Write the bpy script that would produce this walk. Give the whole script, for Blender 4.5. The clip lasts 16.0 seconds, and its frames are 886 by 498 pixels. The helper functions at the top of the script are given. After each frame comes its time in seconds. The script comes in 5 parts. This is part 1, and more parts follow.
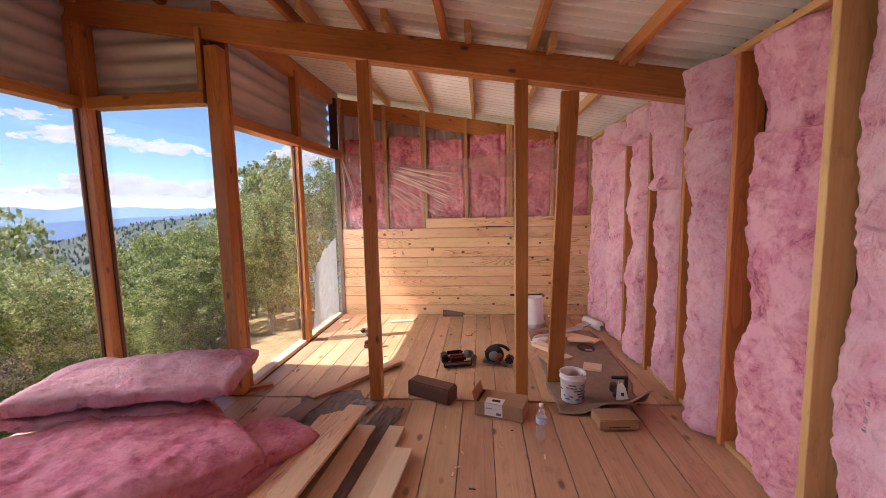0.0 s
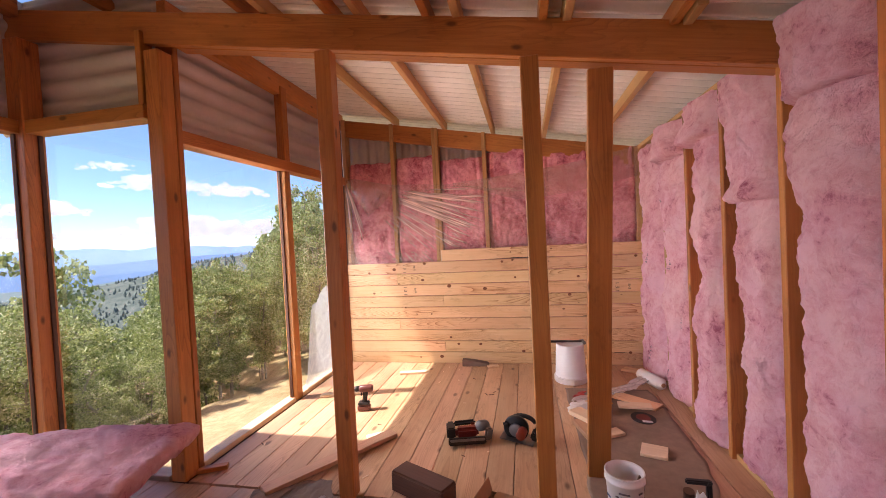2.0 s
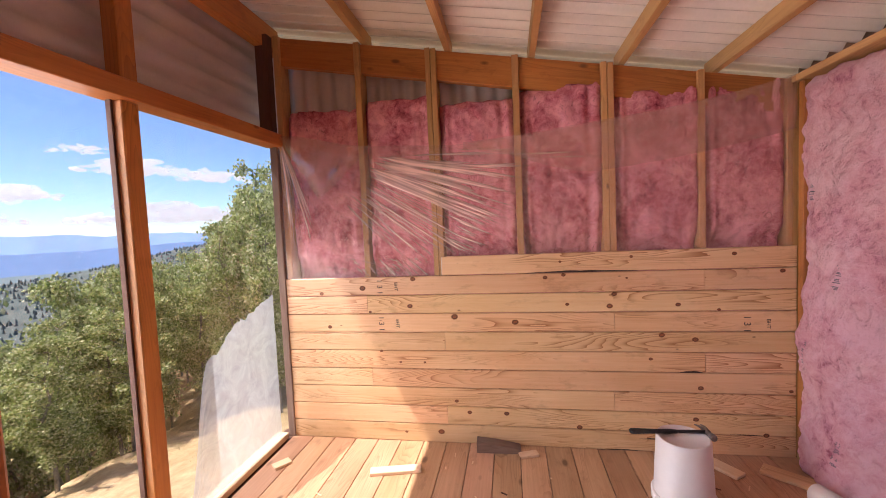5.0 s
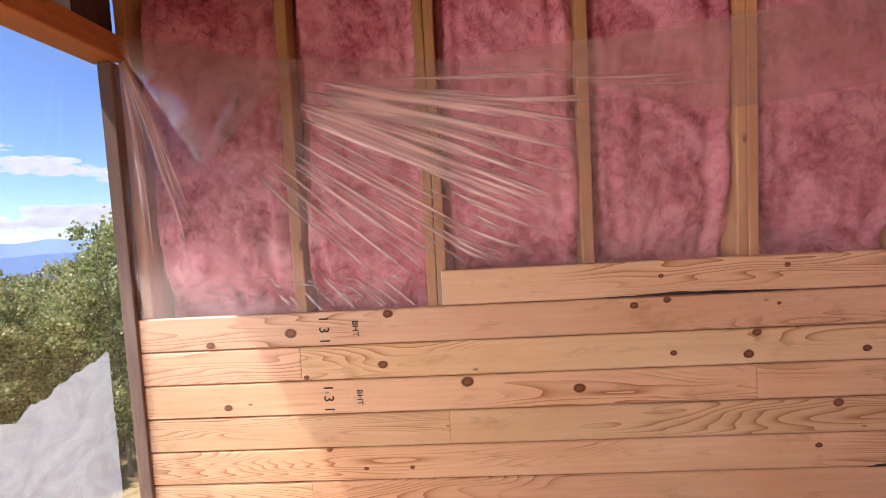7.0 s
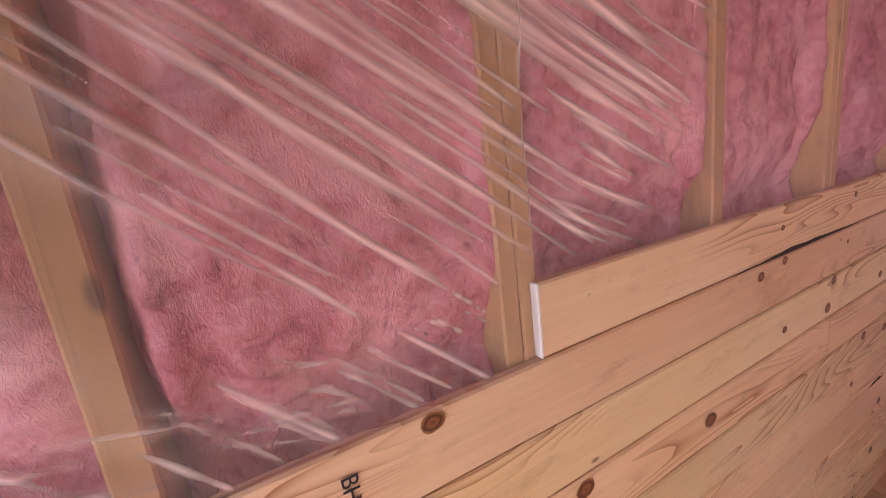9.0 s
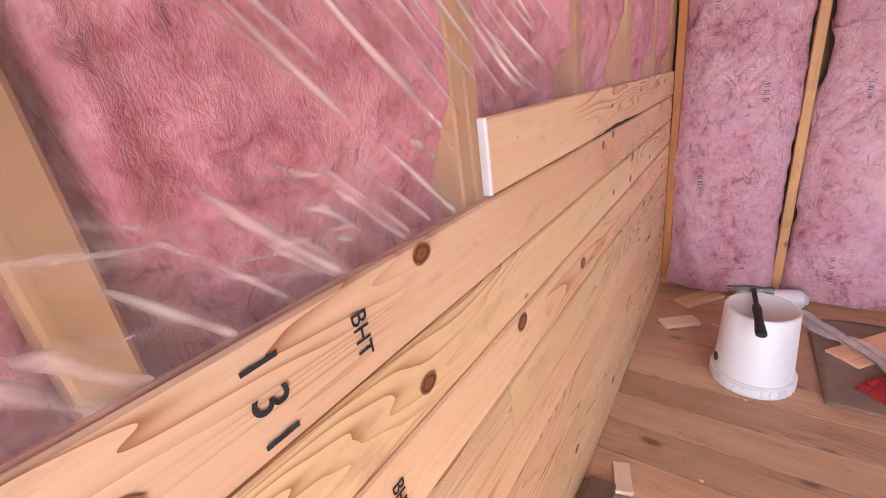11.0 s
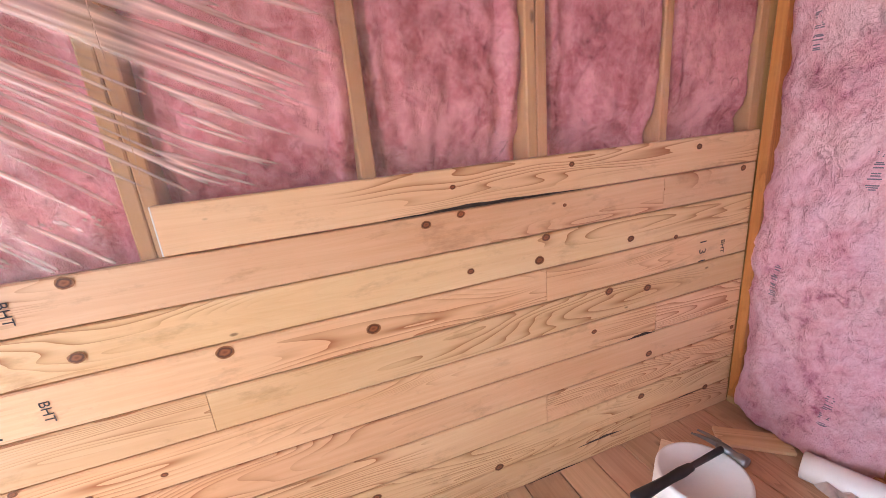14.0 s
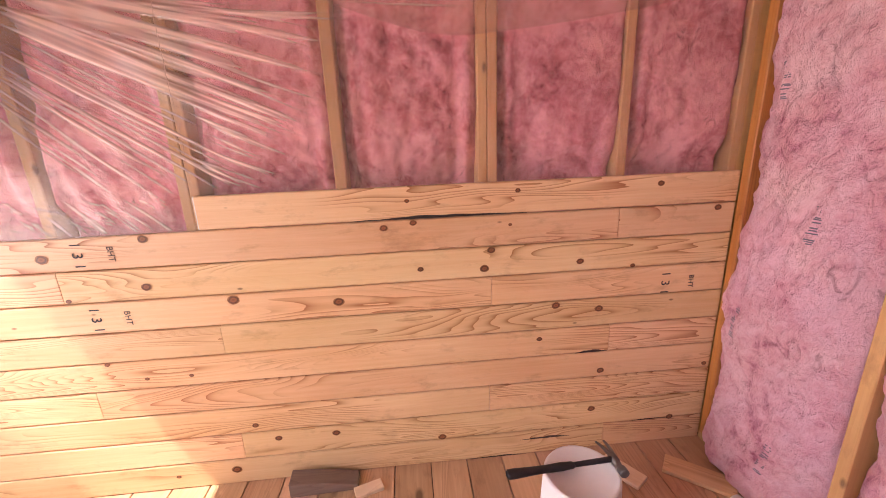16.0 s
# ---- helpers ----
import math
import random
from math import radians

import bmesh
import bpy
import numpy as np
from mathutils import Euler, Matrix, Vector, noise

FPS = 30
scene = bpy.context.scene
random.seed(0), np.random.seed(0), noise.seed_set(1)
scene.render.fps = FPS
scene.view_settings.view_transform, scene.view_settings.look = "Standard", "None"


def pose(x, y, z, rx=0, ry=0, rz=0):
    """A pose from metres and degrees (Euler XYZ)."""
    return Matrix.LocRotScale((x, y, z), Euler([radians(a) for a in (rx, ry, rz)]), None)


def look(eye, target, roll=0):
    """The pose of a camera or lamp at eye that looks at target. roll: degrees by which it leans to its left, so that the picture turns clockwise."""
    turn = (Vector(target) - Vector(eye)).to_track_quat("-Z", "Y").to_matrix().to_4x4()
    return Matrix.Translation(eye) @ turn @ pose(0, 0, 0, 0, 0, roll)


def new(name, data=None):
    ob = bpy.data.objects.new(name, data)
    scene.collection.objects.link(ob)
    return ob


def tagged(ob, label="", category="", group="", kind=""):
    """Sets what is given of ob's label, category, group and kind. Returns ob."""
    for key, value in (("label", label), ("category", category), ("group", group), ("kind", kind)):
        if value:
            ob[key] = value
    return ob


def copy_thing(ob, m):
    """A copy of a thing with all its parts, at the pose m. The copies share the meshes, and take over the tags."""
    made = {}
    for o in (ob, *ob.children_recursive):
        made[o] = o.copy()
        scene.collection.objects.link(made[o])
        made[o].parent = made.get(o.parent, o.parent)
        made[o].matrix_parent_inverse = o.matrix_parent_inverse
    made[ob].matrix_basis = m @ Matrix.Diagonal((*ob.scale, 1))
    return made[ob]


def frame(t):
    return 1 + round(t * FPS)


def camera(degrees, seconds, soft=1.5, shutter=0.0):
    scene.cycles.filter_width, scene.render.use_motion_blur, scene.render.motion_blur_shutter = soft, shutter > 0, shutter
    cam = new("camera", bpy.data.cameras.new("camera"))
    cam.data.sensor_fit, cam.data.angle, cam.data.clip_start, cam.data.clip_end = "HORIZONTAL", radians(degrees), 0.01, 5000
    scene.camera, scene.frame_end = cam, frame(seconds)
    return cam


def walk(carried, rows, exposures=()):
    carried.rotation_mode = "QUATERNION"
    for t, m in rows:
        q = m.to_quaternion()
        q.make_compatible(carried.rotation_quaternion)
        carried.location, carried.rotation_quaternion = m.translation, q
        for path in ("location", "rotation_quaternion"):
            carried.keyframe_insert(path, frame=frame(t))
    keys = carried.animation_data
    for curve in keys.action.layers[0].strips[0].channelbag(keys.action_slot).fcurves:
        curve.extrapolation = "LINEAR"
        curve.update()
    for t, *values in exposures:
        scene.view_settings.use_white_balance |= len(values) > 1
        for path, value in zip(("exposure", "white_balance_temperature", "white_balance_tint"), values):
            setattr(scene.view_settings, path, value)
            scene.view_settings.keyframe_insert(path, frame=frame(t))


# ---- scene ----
cam = camera(95.5, 16.0, 0.9)
PATH = [
    (0, (-0.002, -0.055, 1.516), (-0.187, 1.925, 1.303), -1.3),
    (0.5, (0.206, 0.065, 1.505), (0.005, 2.049, 1.351), -2.1),
    (1, (0.25, 0.206, 1.497), (0.022, 2.188, 1.351), -2.9),
    (1.5, (0.214, 0.436, 1.521), (-0.057, 2.414, 1.399), -3.1),
    (2, (0.238, 0.793, 1.478), (-0.162, 2.752, 1.428), -2.9),
    (2.5, (0.263, 1.114, 1.531), (-0.239, 3.049, 1.536), -2.4),
    (3, (0.145, 1.401, 1.516), (-0.383, 3.33, 1.529), -2.0),
    (3.5, (0.006, 1.706, 1.522), (-0.519, 3.636, 1.526), -2.1),
    (4, (-0.059, 2.038, 1.533), (-0.555, 3.975, 1.503), -2.4),
    (4.2, (-0.088, 2.169, 1.535), (-0.561, 4.112, 1.49), -2.5),
    (6.3, (-0.591, 3.475, 1.605), (-0.729, 5.462, 1.425), -2.7),
    (6.5, (-0.634, 3.608, 1.6), (-0.769, 5.598, 1.448), -2.9),
    (7, (-0.662, 3.946, 1.517), (-0.747, 5.941, 1.402), -3.1),
    (7.5, (-0.723, 4.325, 1.517), (-0.672, 6.318, 1.354), -3.7),
    (8, (-0.938, 4.548, 1.546), (-0.7, 6.52, 1.313), -4.4),
    (8.5, (-1.055, 4.738, 1.52), (-0.585, 6.661, 1.231), -5.4),
    (9, (-1.146, 4.972, 1.553), (-0.243, 6.708, 1.14), -7.2),
    (9.2, (-1.201, 5.058, 1.548), (-0.076, 6.647, 1.091), -6.4),
    (11.3, (-1.337, 5.113, 1.383), (0.146, 6.25, 0.673), -8.0),
    (11.5, (-1.289, 5.042, 1.388), (0.148, 6.24, 0.68), -8.4),
    (12, (-1.126, 4.795, 1.384), (0.182, 6.14, 0.69), -9.0),
    (12.5, (-0.956, 4.7, 1.415), (0.213, 6.185, 0.761), -8.6),
    (13, (-0.706, 4.676, 1.473), (0.284, 6.297, 0.847), -7.7),
    (13.5, (-0.559, 4.544, 1.462), (0.237, 6.279, 0.866), -6.7),
    (14, (-0.394, 4.27, 1.464), (0.24, 6.081, 0.899), -5.4),
    (14.5, (-0.135, 4.247, 1.476), (0.406, 6.095, 0.936), -3.1),
    (15, (0.065, 4.185, 1.517), (0.474, 6.065, 0.968), -2.0),
    (15.5, (0.165, 3.945, 1.55), (0.416, 5.85, 0.995), -2.2),
    (16, (0.077, 3.85, 1.544), (0.233, 5.765, 0.991), -2.2),
]


EXPOSURES = [(0, 0.86, 6750, 21), (2, 1.07, 6900, 24), (4, 0.92, 6900, 25), (6.5, 0.90, 6550, 25), (8, 0.74, 6450, 26), (8.5, 0.68, 6350, 25), (9, 0.76, 6300, 27), (11.5, 1.36, 5950, 18), (14, 1.44, 5950, 15), (15.5, 1.52, 6000, 15), (16, 1.34, 7050, 30)]
walk(cam, [(t, look(eye, target, roll)) for t, eye, target, roll in PATH], EXPOSURES)

# ---- daylight ----
SUN_TO = Vector((-1.0, -0.27, 1.86)).normalized()
world = bpy.data.worlds.new("sky")
scene.world = world
world.use_nodes = True
wn = world.node_tree
wn.nodes.clear()
w_out = wn.nodes.new("ShaderNodeOutputWorld")
w_bg = wn.nodes.new("ShaderNodeBackground")
w_sky = wn.nodes.new("ShaderNodeTexSky")
w_sky.sky_type = "NISHITA"
w_sky.sun_disc = False
w_sky.sun_elevation = math.asin(SUN_TO.z)
w_sky.sun_rotation = math.atan2(SUN_TO.x, SUN_TO.y)
w_sky.altitude = 2000
w_sky.air_density, w_sky.ozone_density, w_sky.dust_density = 1.0, 2.0, 0.05
w_bg.inputs["Strength"].default_value = 0.1
w_tint = wn.nodes.new("ShaderNodeMix")
w_tint.data_type, w_tint.blend_type = "RGBA", "MULTIPLY"
w_tint.inputs[0].default_value = 1.0
w_tint.inputs[7].default_value = (0.80, 0.97, 1.15, 1)
wn.links.new(w_sky.outputs[0], w_tint.inputs[6])
wn.links.new(w_tint.outputs[2], w_bg.inputs[0])
wn.links.new(w_bg.outputs[0], w_out.inputs[0])
sun = new("sun", bpy.data.lights.new("sun", "SUN"))
sun.data.energy, sun.data.angle, sun.data.color = 4.6, radians(0.6), (1.0, 0.93, 0.84)
sun.matrix_basis = look(SUN_TO * 40, (0, 0, 0))


def window_light(place, way, wide, high, power, spread):
    """An area lamp in a window opening, added to boost the sky's light indoors."""
    ob = new("window_light", bpy.data.lights.new("window_light", "AREA"))
    ob.data.shape, ob.data.size, ob.data.size_y, ob.data.energy, ob.data.color = "RECTANGLE", wide, high, power, (1.0, 0.95, 0.91)
    ob.data.spread = radians(spread)
    ob.matrix_basis = look(place, Vector(place) + Vector(way))
    return ob


window_light((-2.12, 3.70, 1.25), (0.95, 0.14, -0.06), 1.1, 2.0, 16, 115)
window_light((-2.12, 4.90, 0.72), (0.76, 0.52, 0.0), 0.9, 1.3, 4.6, 110)
window_light((-3.06, 2.10, 1.25), (0.93, -0.34, -0.22), 1.2, 1.8, 11, 84)
# Fill added at unseen front windows to brighten the side wall.
for wy, wide, power in ((-0.55, 1.2, 10), (-1.9, 1.1, 5)):
    window_light((-3.06, wy, 0.95), (0.97, 0.06, -0.10), wide, 1.6, power, 96)


# ---- materials ----
class Nodes:
    """A small helper to write node materials."""

    def __init__(self, name):
        self.mat = bpy.data.materials.new(name)
        self.mat.use_nodes = True
        self.tree = self.mat.node_tree
        self.tree.nodes.clear()
        self.out = self.tree.nodes.new("ShaderNodeOutputMaterial")

    def add(self, kind, **values):
        n = self.tree.nodes.new("ShaderNode" + kind)
        for k, v in values.items():
            if k in ("operation", "blend_type", "data_type", "wave_type", "bands_direction", "rings_direction", "feature", "noise_dimensions", "distance", "wave_profile"):
                if k == "operation":
                    n.operation = v
                elif k == "blend_type":
                    n.blend_type = v
                elif k == "data_type":
                    n.data_type = v
                elif k == "wave_type":
                    n.wave_type = v
                elif k == "bands_direction":
                    n.bands_direction = v
                elif k == "rings_direction":
                    n.rings_direction = v
                elif k == "feature":
                    n.feature = v
                elif k == "wave_profile":
                    n.wave_profile = v
                continue
            self.put(n, k.replace("_", " "), v)
        return n

    def put(self, n, key, v):
        sock = n.inputs[int(key)] if key.isdigit() else n.inputs[key]
        if isinstance(v, bpy.types.NodeSocket):
            self.tree.links.new(v, sock)
        else:
            sock.default_value = v

    def coords(self, scale, shift=True):
        tc = self.add("TexCoord").outputs["Object"]
        if shift:
            rnd = self.add("ObjectInfo").outputs["Random"]
            off = self.add("VectorMath", operation="SCALE")
            off.inputs[0].default_value = (37.0, 11.3, 5.7)
            self.tree.links.new(rnd, off.inputs["Scale"])
            add = self.add("VectorMath", operation="ADD")
            self.tree.links.new(tc, add.inputs[0])
            self.tree.links.new(off.outputs[0], add.inputs[1])
            tc = add.outputs[0]
        mp = self.add("Mapping", Vector=tc)
        mp.inputs["Scale"].default_value = scale
        return mp.outputs[0]

    def noise(self, vec, scale, detail=5.0, rough=0.55, distortion=0.0):
        n = self.add("TexNoise", Vector=vec, Scale=scale, Detail=detail, Roughness=rough, Distortion=distortion)
        return n.outputs["Fac"]

    def ramp(self, fac, stops):
        r = self.add("ValToRGB", Fac=fac)
        el = r.color_ramp.elements
        while len(el) < len(stops):
            el.new(0.5)
        for e, (p, c) in zip(el, stops):
            e.position, e.color = p, (c if len(c) == 4 else (*c, 1))
        return r.outputs["Color"]

    def mix(self, fac, a, b, mode="MIX"):
        m = self.tree.nodes.new("ShaderNodeMix")
        m.data_type, m.blend_type = "RGBA", mode
        for sock, v in ((m.inputs[0], fac), (m.inputs[6], a), (m.inputs[7], b)):
            if isinstance(v, bpy.types.NodeSocket):
                self.tree.links.new(v, sock)
            else:
                sock.default_value = v if not isinstance(v, tuple) or len(v) == 4 else (*v, 1)
        return m.outputs[2]

    def math(self, op, a, b=0.0):
        m = self.add("Math", operation=op)
        for i, v in enumerate((a, b)):
            if isinstance(v, bpy.types.NodeSocket):
                self.tree.links.new(v, m.inputs[i])
            else:
                m.inputs[i].default_value = v
        return m.outputs[0]

    def bump(self, height, strength, distance=0.01):
        b = self.add("Bump", Height=height, Strength=strength)
        b.inputs["Distance"].default_value = distance
        return b.outputs[0]

    def principled(self, color, rough=0.6, metal=0.0, normal=None, **extra):
        p = self.tree.nodes.new("ShaderNodeBsdfPrincipled")
        self.put(p, "Base Color", color if isinstance(color, bpy.types.NodeSocket) else (*color[:3], 1))
        self.put(p, "Roughness", rough)
        self.put(p, "Metallic", metal)
        if normal is not None:
            self.put(p, "Normal", normal)
        for k, v in extra.items():
            self.put(p, k.replace("_", " "), v)
        self.tree.links.new(p.outputs[0], self.out.inputs[0])
        return p


def wood(name, dark, mid, light, rough=0.6, grain=1.0, stain=0.25, ring=0.5, var=0.3, specks=0.0, hue=0.012, zone_at=(0.36, 0.60), lines=19.0):
    """Sawn softwood: local x runs along the grain."""
    n = Nodes(name)
    fine = n.noise(n.coords((1.6, 46, 46)), 1.5, 5, 0.6)
    v = n.coords((0.42, 4.2, 4.2))
    warp = n.noise(v, 1.7, 2, 0.4, 0.3)
    rings = n.math("FRACT", n.math("MULTIPLY", warp, lines))
    line = n.math("POWER", rings, 3.5)
    zone = n.ramp(n.noise(n.coords((0.55, 3.0, 3.0)), 1.9, 2, 0.5), [(zone_at[0], (0.06, 0.06, 0.06)), (zone_at[1], (1, 1, 1))])
    patch = n.math("MULTIPLY", line, zone)
    big = n.noise(n.coords((0.9, 3.0, 3.0)), 1.3, 3, 0.5)
    col = n.ramp(n.math("ADD", n.math("MULTIPLY", fine, 0.5), n.math("MULTIPLY", big, 0.5)), [(0.32, mid), (0.68, light)])
    col = n.mix(n.math("MULTIPLY", patch, ring), col, dark)
    col = n.mix(n.math("MULTIPLY", n.math("SUBTRACT", 1.0, big), stain), col, mid, "MULTIPLY")
    if specks:
        cell = n.add("TexVoronoi", Vector=n.coords((3.2, 7.0, 7.0)), Scale=1.0)
        spot = n.ramp(cell.outputs["Distance"], [(0.05 * specks, (1, 1, 1)), (0.11 * specks, (0, 0, 0))])
        col = n.mix(n.math("MULTIPLY", spot, 0.75), col, tuple(c * 0.35 for c in dark))
        dirt = n.ramp(n.noise(n.coords((2.2, 5, 5)), 2.3, 6, 0.7), [(0.56, (0, 0, 0)), (0.72, (1, 1, 1))])
        col = n.mix(n.math("MULTIPLY", dirt, 0.35), col, tuple(c * 0.6 for c in dark))
    rnd = n.add("ObjectInfo").outputs["Random"]
    hsv = n.add("HueSaturation", Color=col)
    n.put(hsv, "Value", n.math("ADD", 1 - var / 2, n.math("MULTIPLY", rnd, var)))
    n.put(hsv, "Hue", n.math("ADD", 0.5 - hue / 2, n.math("MULTIPLY", n.math("FRACT", n.math("MULTIPLY", rnd, 7.31)), hue)))
    n.principled(hsv.outputs[0], n.math("ADD", rough - 0.08, n.math("MULTIPLY", fine, 0.2)), 0.0, n.bump(n.math("ADD", fine, n.math("MULTIPLY", line, 0.3)), 0.2 * grain, 0.003))
    return n.mat


M_PINE = wood("pine_board", (0.38, 0.14, 0.042), (0.74, 0.475, 0.25), (0.87, 0.635, 0.39), 0.45, 0.8, 0.25, 0.95, 0.24, 0.4, 0.018, (0.46, 0.57), 27.0)
M_FLOOR = wood("floor_board", (0.24, 0.11, 0.05), (0.51, 0.31, 0.18), (0.70, 0.47, 0.30), 0.46, 0.7, 0.4, 0.55, 0.3, 1.5, 0.018, (0.46, 0.66), 24.0)
M_STUD = wood("stud_lumber", (0.28, 0.13, 0.05), (0.52, 0.285, 0.11), (0.67, 0.41, 0.18), 0.6, 0.8, 0.3, 0.4, 0.25, 0.8, 0.012, (0.46, 0.66))
M_BEAM = wood("old_fir", (0.17, 0.05, 0.012), (0.43, 0.158, 0.038), (0.66, 0.285, 0.078), 0.45, 1.0, 0.45, 0.5, 0.22, 1.2, 0.012, (0.44, 0.66), 22.0)
M_SCRAP = wood("pale_offcut", (0.62, 0.42, 0.24), (0.80, 0.62, 0.42), (0.88, 0.72, 0.52), 0.6, 0.6, 0.2, 0.4, 0.15)
M_GREYWOOD = wood("weathered_wood", (0.10, 0.06, 0.045), (0.20, 0.13, 0.10), (0.30, 0.22, 0.17), 0.75, 1.2, 0.4, 0.3, 0.15)
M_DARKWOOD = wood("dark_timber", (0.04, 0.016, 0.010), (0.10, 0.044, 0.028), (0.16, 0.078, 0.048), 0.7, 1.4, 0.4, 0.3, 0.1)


def plain(name, color, rough=0.6, metal=0.0, spots=0.12, bump=0.1, scale=18.0, **extra):
    n = Nodes(name)
    v = n.coords((1, 1, 1))
    f = n.noise(v, scale, 6, 0.6)
    g = n.noise(v, scale * 0.13, 3, 0.5)
    lo = tuple(c * (1 - 2.2 * spots) for c in color)
    hi = tuple(min(1.0, c * (1 + spots)) for c in color)
    col = n.ramp(n.math("ADD", n.math("MULTIPLY", f, 0.5), n.math("MULTIPLY", g, 0.5)), [(0.3, lo), (0.7, hi)])
    n.principled(col, n.math("ADD", rough - 0.06, n.math("MULTIPLY", f, 0.12)), metal, n.bump(f, bump, 0.003), **extra)
    return n.mat


def fibre(name, deep, mid, light, pit_shade=0.55, relief=1.0):
    n = Nodes(name)
    v = n.coords((1, 1, 1))
    big = n.noise(v, 5.0, 4, 0.6, 0.6)
    mid_n = n.noise(v, 26.0, 5, 0.6, 0.8)
    fine = n.noise(n.coords((1, 1, 0.45)), 170.0, 3, 0.6, 1.2)
    f = n.math("ADD", n.math("MULTIPLY", big, 0.55), n.math("ADD", n.math("MULTIPLY", mid_n, 0.32), n.math("MULTIPLY", fine, 0.13)))
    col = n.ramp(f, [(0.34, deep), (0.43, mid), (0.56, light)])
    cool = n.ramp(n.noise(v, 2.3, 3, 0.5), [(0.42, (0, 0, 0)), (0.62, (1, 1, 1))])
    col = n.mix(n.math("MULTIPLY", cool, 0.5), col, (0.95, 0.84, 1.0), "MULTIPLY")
    # Pits sink in the bump and also take crease shade into the colour.
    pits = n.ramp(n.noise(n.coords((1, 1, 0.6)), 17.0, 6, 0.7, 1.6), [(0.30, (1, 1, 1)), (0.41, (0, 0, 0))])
    col = n.mix(n.math("MULTIPLY", pits, pit_shade), col, deep)
    h = n.math("SUBTRACT", n.math("ADD", n.math("MULTIPLY", mid_n, 0.7), n.math("MULTIPLY", fine, 0.35)), n.math("MULTIPLY", pits, 0.5))
    n.principled(col, 0.95, 0.0, n.bump(h, relief, 0.04), Specular_IOR_Level=0.05)
    return n.mat


# The end wall's wool has the darkest crease shade in its colour.
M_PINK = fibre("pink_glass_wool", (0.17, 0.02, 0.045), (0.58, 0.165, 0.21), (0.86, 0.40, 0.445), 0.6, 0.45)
M_PINKPALE = fibre("pale_pink_glass_wool", (0.50, 0.14, 0.20), (0.84, 0.42, 0.47), (0.96, 0.61, 0.65), 0.12, 0.9)
M_PINKMID = fibre("rose_glass_wool", (0.38, 0.08, 0.13), (0.74, 0.30, 0.355), (0.93, 0.51, 0.555), 0.2, 0.8)
# The same wool darkened: the lower pile's shade is put into the colour.
M_PINKSHADE = fibre("pink_glass_wool_shaded", (0.36, 0.07, 0.12), (0.60, 0.19, 0.26), (0.74, 0.33, 0.40), 0.15, 0.5)


def sheet_metal(name, color, rough, metal):
    n = Nodes(name)
    v = n.coords((1, 1, 1), False)
    f = n.noise(v, 2.2, 5, 0.6)
    s = n.noise(v, 60.0, 3, 0.6)
    lo = tuple(c * 0.82 for c in color)
    col = n.ramp(n.math("ADD", n.math("MULTIPLY", f, 0.8), n.math("MULTIPLY", s, 0.2)), [(0.3, lo), (0.65, color)])
    n.principled(col, n.math("ADD", rough - 0.1, n.math("MULTIPLY", f, 0.2)), metal, n.bump(s, 0.05, 0.002))
    return n.mat


M_ROOF = sheet_metal("roof_metal_underside", (0.86, 0.80, 0.74), 0.20, 0.0)
M_METAL = sheet_metal("galvanised_siding", (0.68, 0.63, 0.60), 0.38, 0.1)
M_WHITE = plain("white_plastic", (0.80, 0.79, 0.78), 0.38, 0, 0.03, 0.03)
M_BLACK = plain("black_rubber", (0.018, 0.018, 0.02), 0.5, 0, 0.2, 0.1)
M_STEEL = plain("worn_steel", (0.25, 0.25, 0.26), 0.4, 0.9, 0.2, 0.05)
M_RED = plain("red_tool_shell", (0.15, 0.018, 0.014), 0.42, 0, 0.15, 0.05)
M_ORANGE = plain("orange_tool_shell", (0.20, 0.028, 0.010), 0.42, 0, 0.15, 0.05)
M_GREYPL = plain("grey_plastic", (0.16, 0.16, 0.17), 0.5, 0, 0.1, 0.05)
M_CARD = plain("brown_cardboard", (0.40, 0.235, 0.13), 0.8, 0, 0.08, 0.08, 30)
M_KRAFT = plain("dusty_kraft_paper", (0.30, 0.21, 0.15), 0.85, 0, 0.16, 0.15, 14)
M_TARP = plain("grey_dusty_paper", (0.19, 0.145, 0.12), 0.8, 0, 0.18, 0.15, 12)
M_GREYCARD = plain("grey_card", (0.36, 0.34, 0.34), 0.7, 0, 0.1, 0.1, 14)
M_PAPER = plain("white_paper", (0.78, 0.77, 0.75), 0.6, 0, 0.03, 0.03)
M_YELLOW = plain("yellow_plastic", (0.72, 0.36, 0.03), 0.45, 0, 0.08, 0.05)
M_INK = plain("black_ink", (0.02, 0.02, 0.025), 0.7, 0, 0.1, 0.02)
M_INKPALE = plain("grey_ink", (0.16, 0.13, 0.16), 0.8, 0, 0.1, 0.02)
M_DUST = plain("sawdust", (0.55, 0.38, 0.22), 0.9, 0, 0.2, 0.3, 60)


def knot_material():
    n = Nodes("pine_knot")
    v = n.add("TexCoord").outputs["Object"]
    r = n.add("VectorMath", operation="LENGTH")
    n.tree.links.new(v, r.inputs[0])
    wob = n.noise(v, 60.0, 4, 0.6)
    rad = n.math("ADD", n.math("MULTIPLY", r.outputs["Value"], 40.0), n.math("MULTIPLY", wob, 0.5))
    col = n.ramp(rad, [(0.25, (0.16, 0.05, 0.018)), (0.55, (0.30, 0.105, 0.038)), (0.80, (0.07, 0.022, 0.01)), (1.0, (0.34, 0.15, 0.055))])
    n.principled(col, 0.5, 0, n.bump(wob, 0.2, 0.002))
    return n.mat


M_KNOT = knot_material()


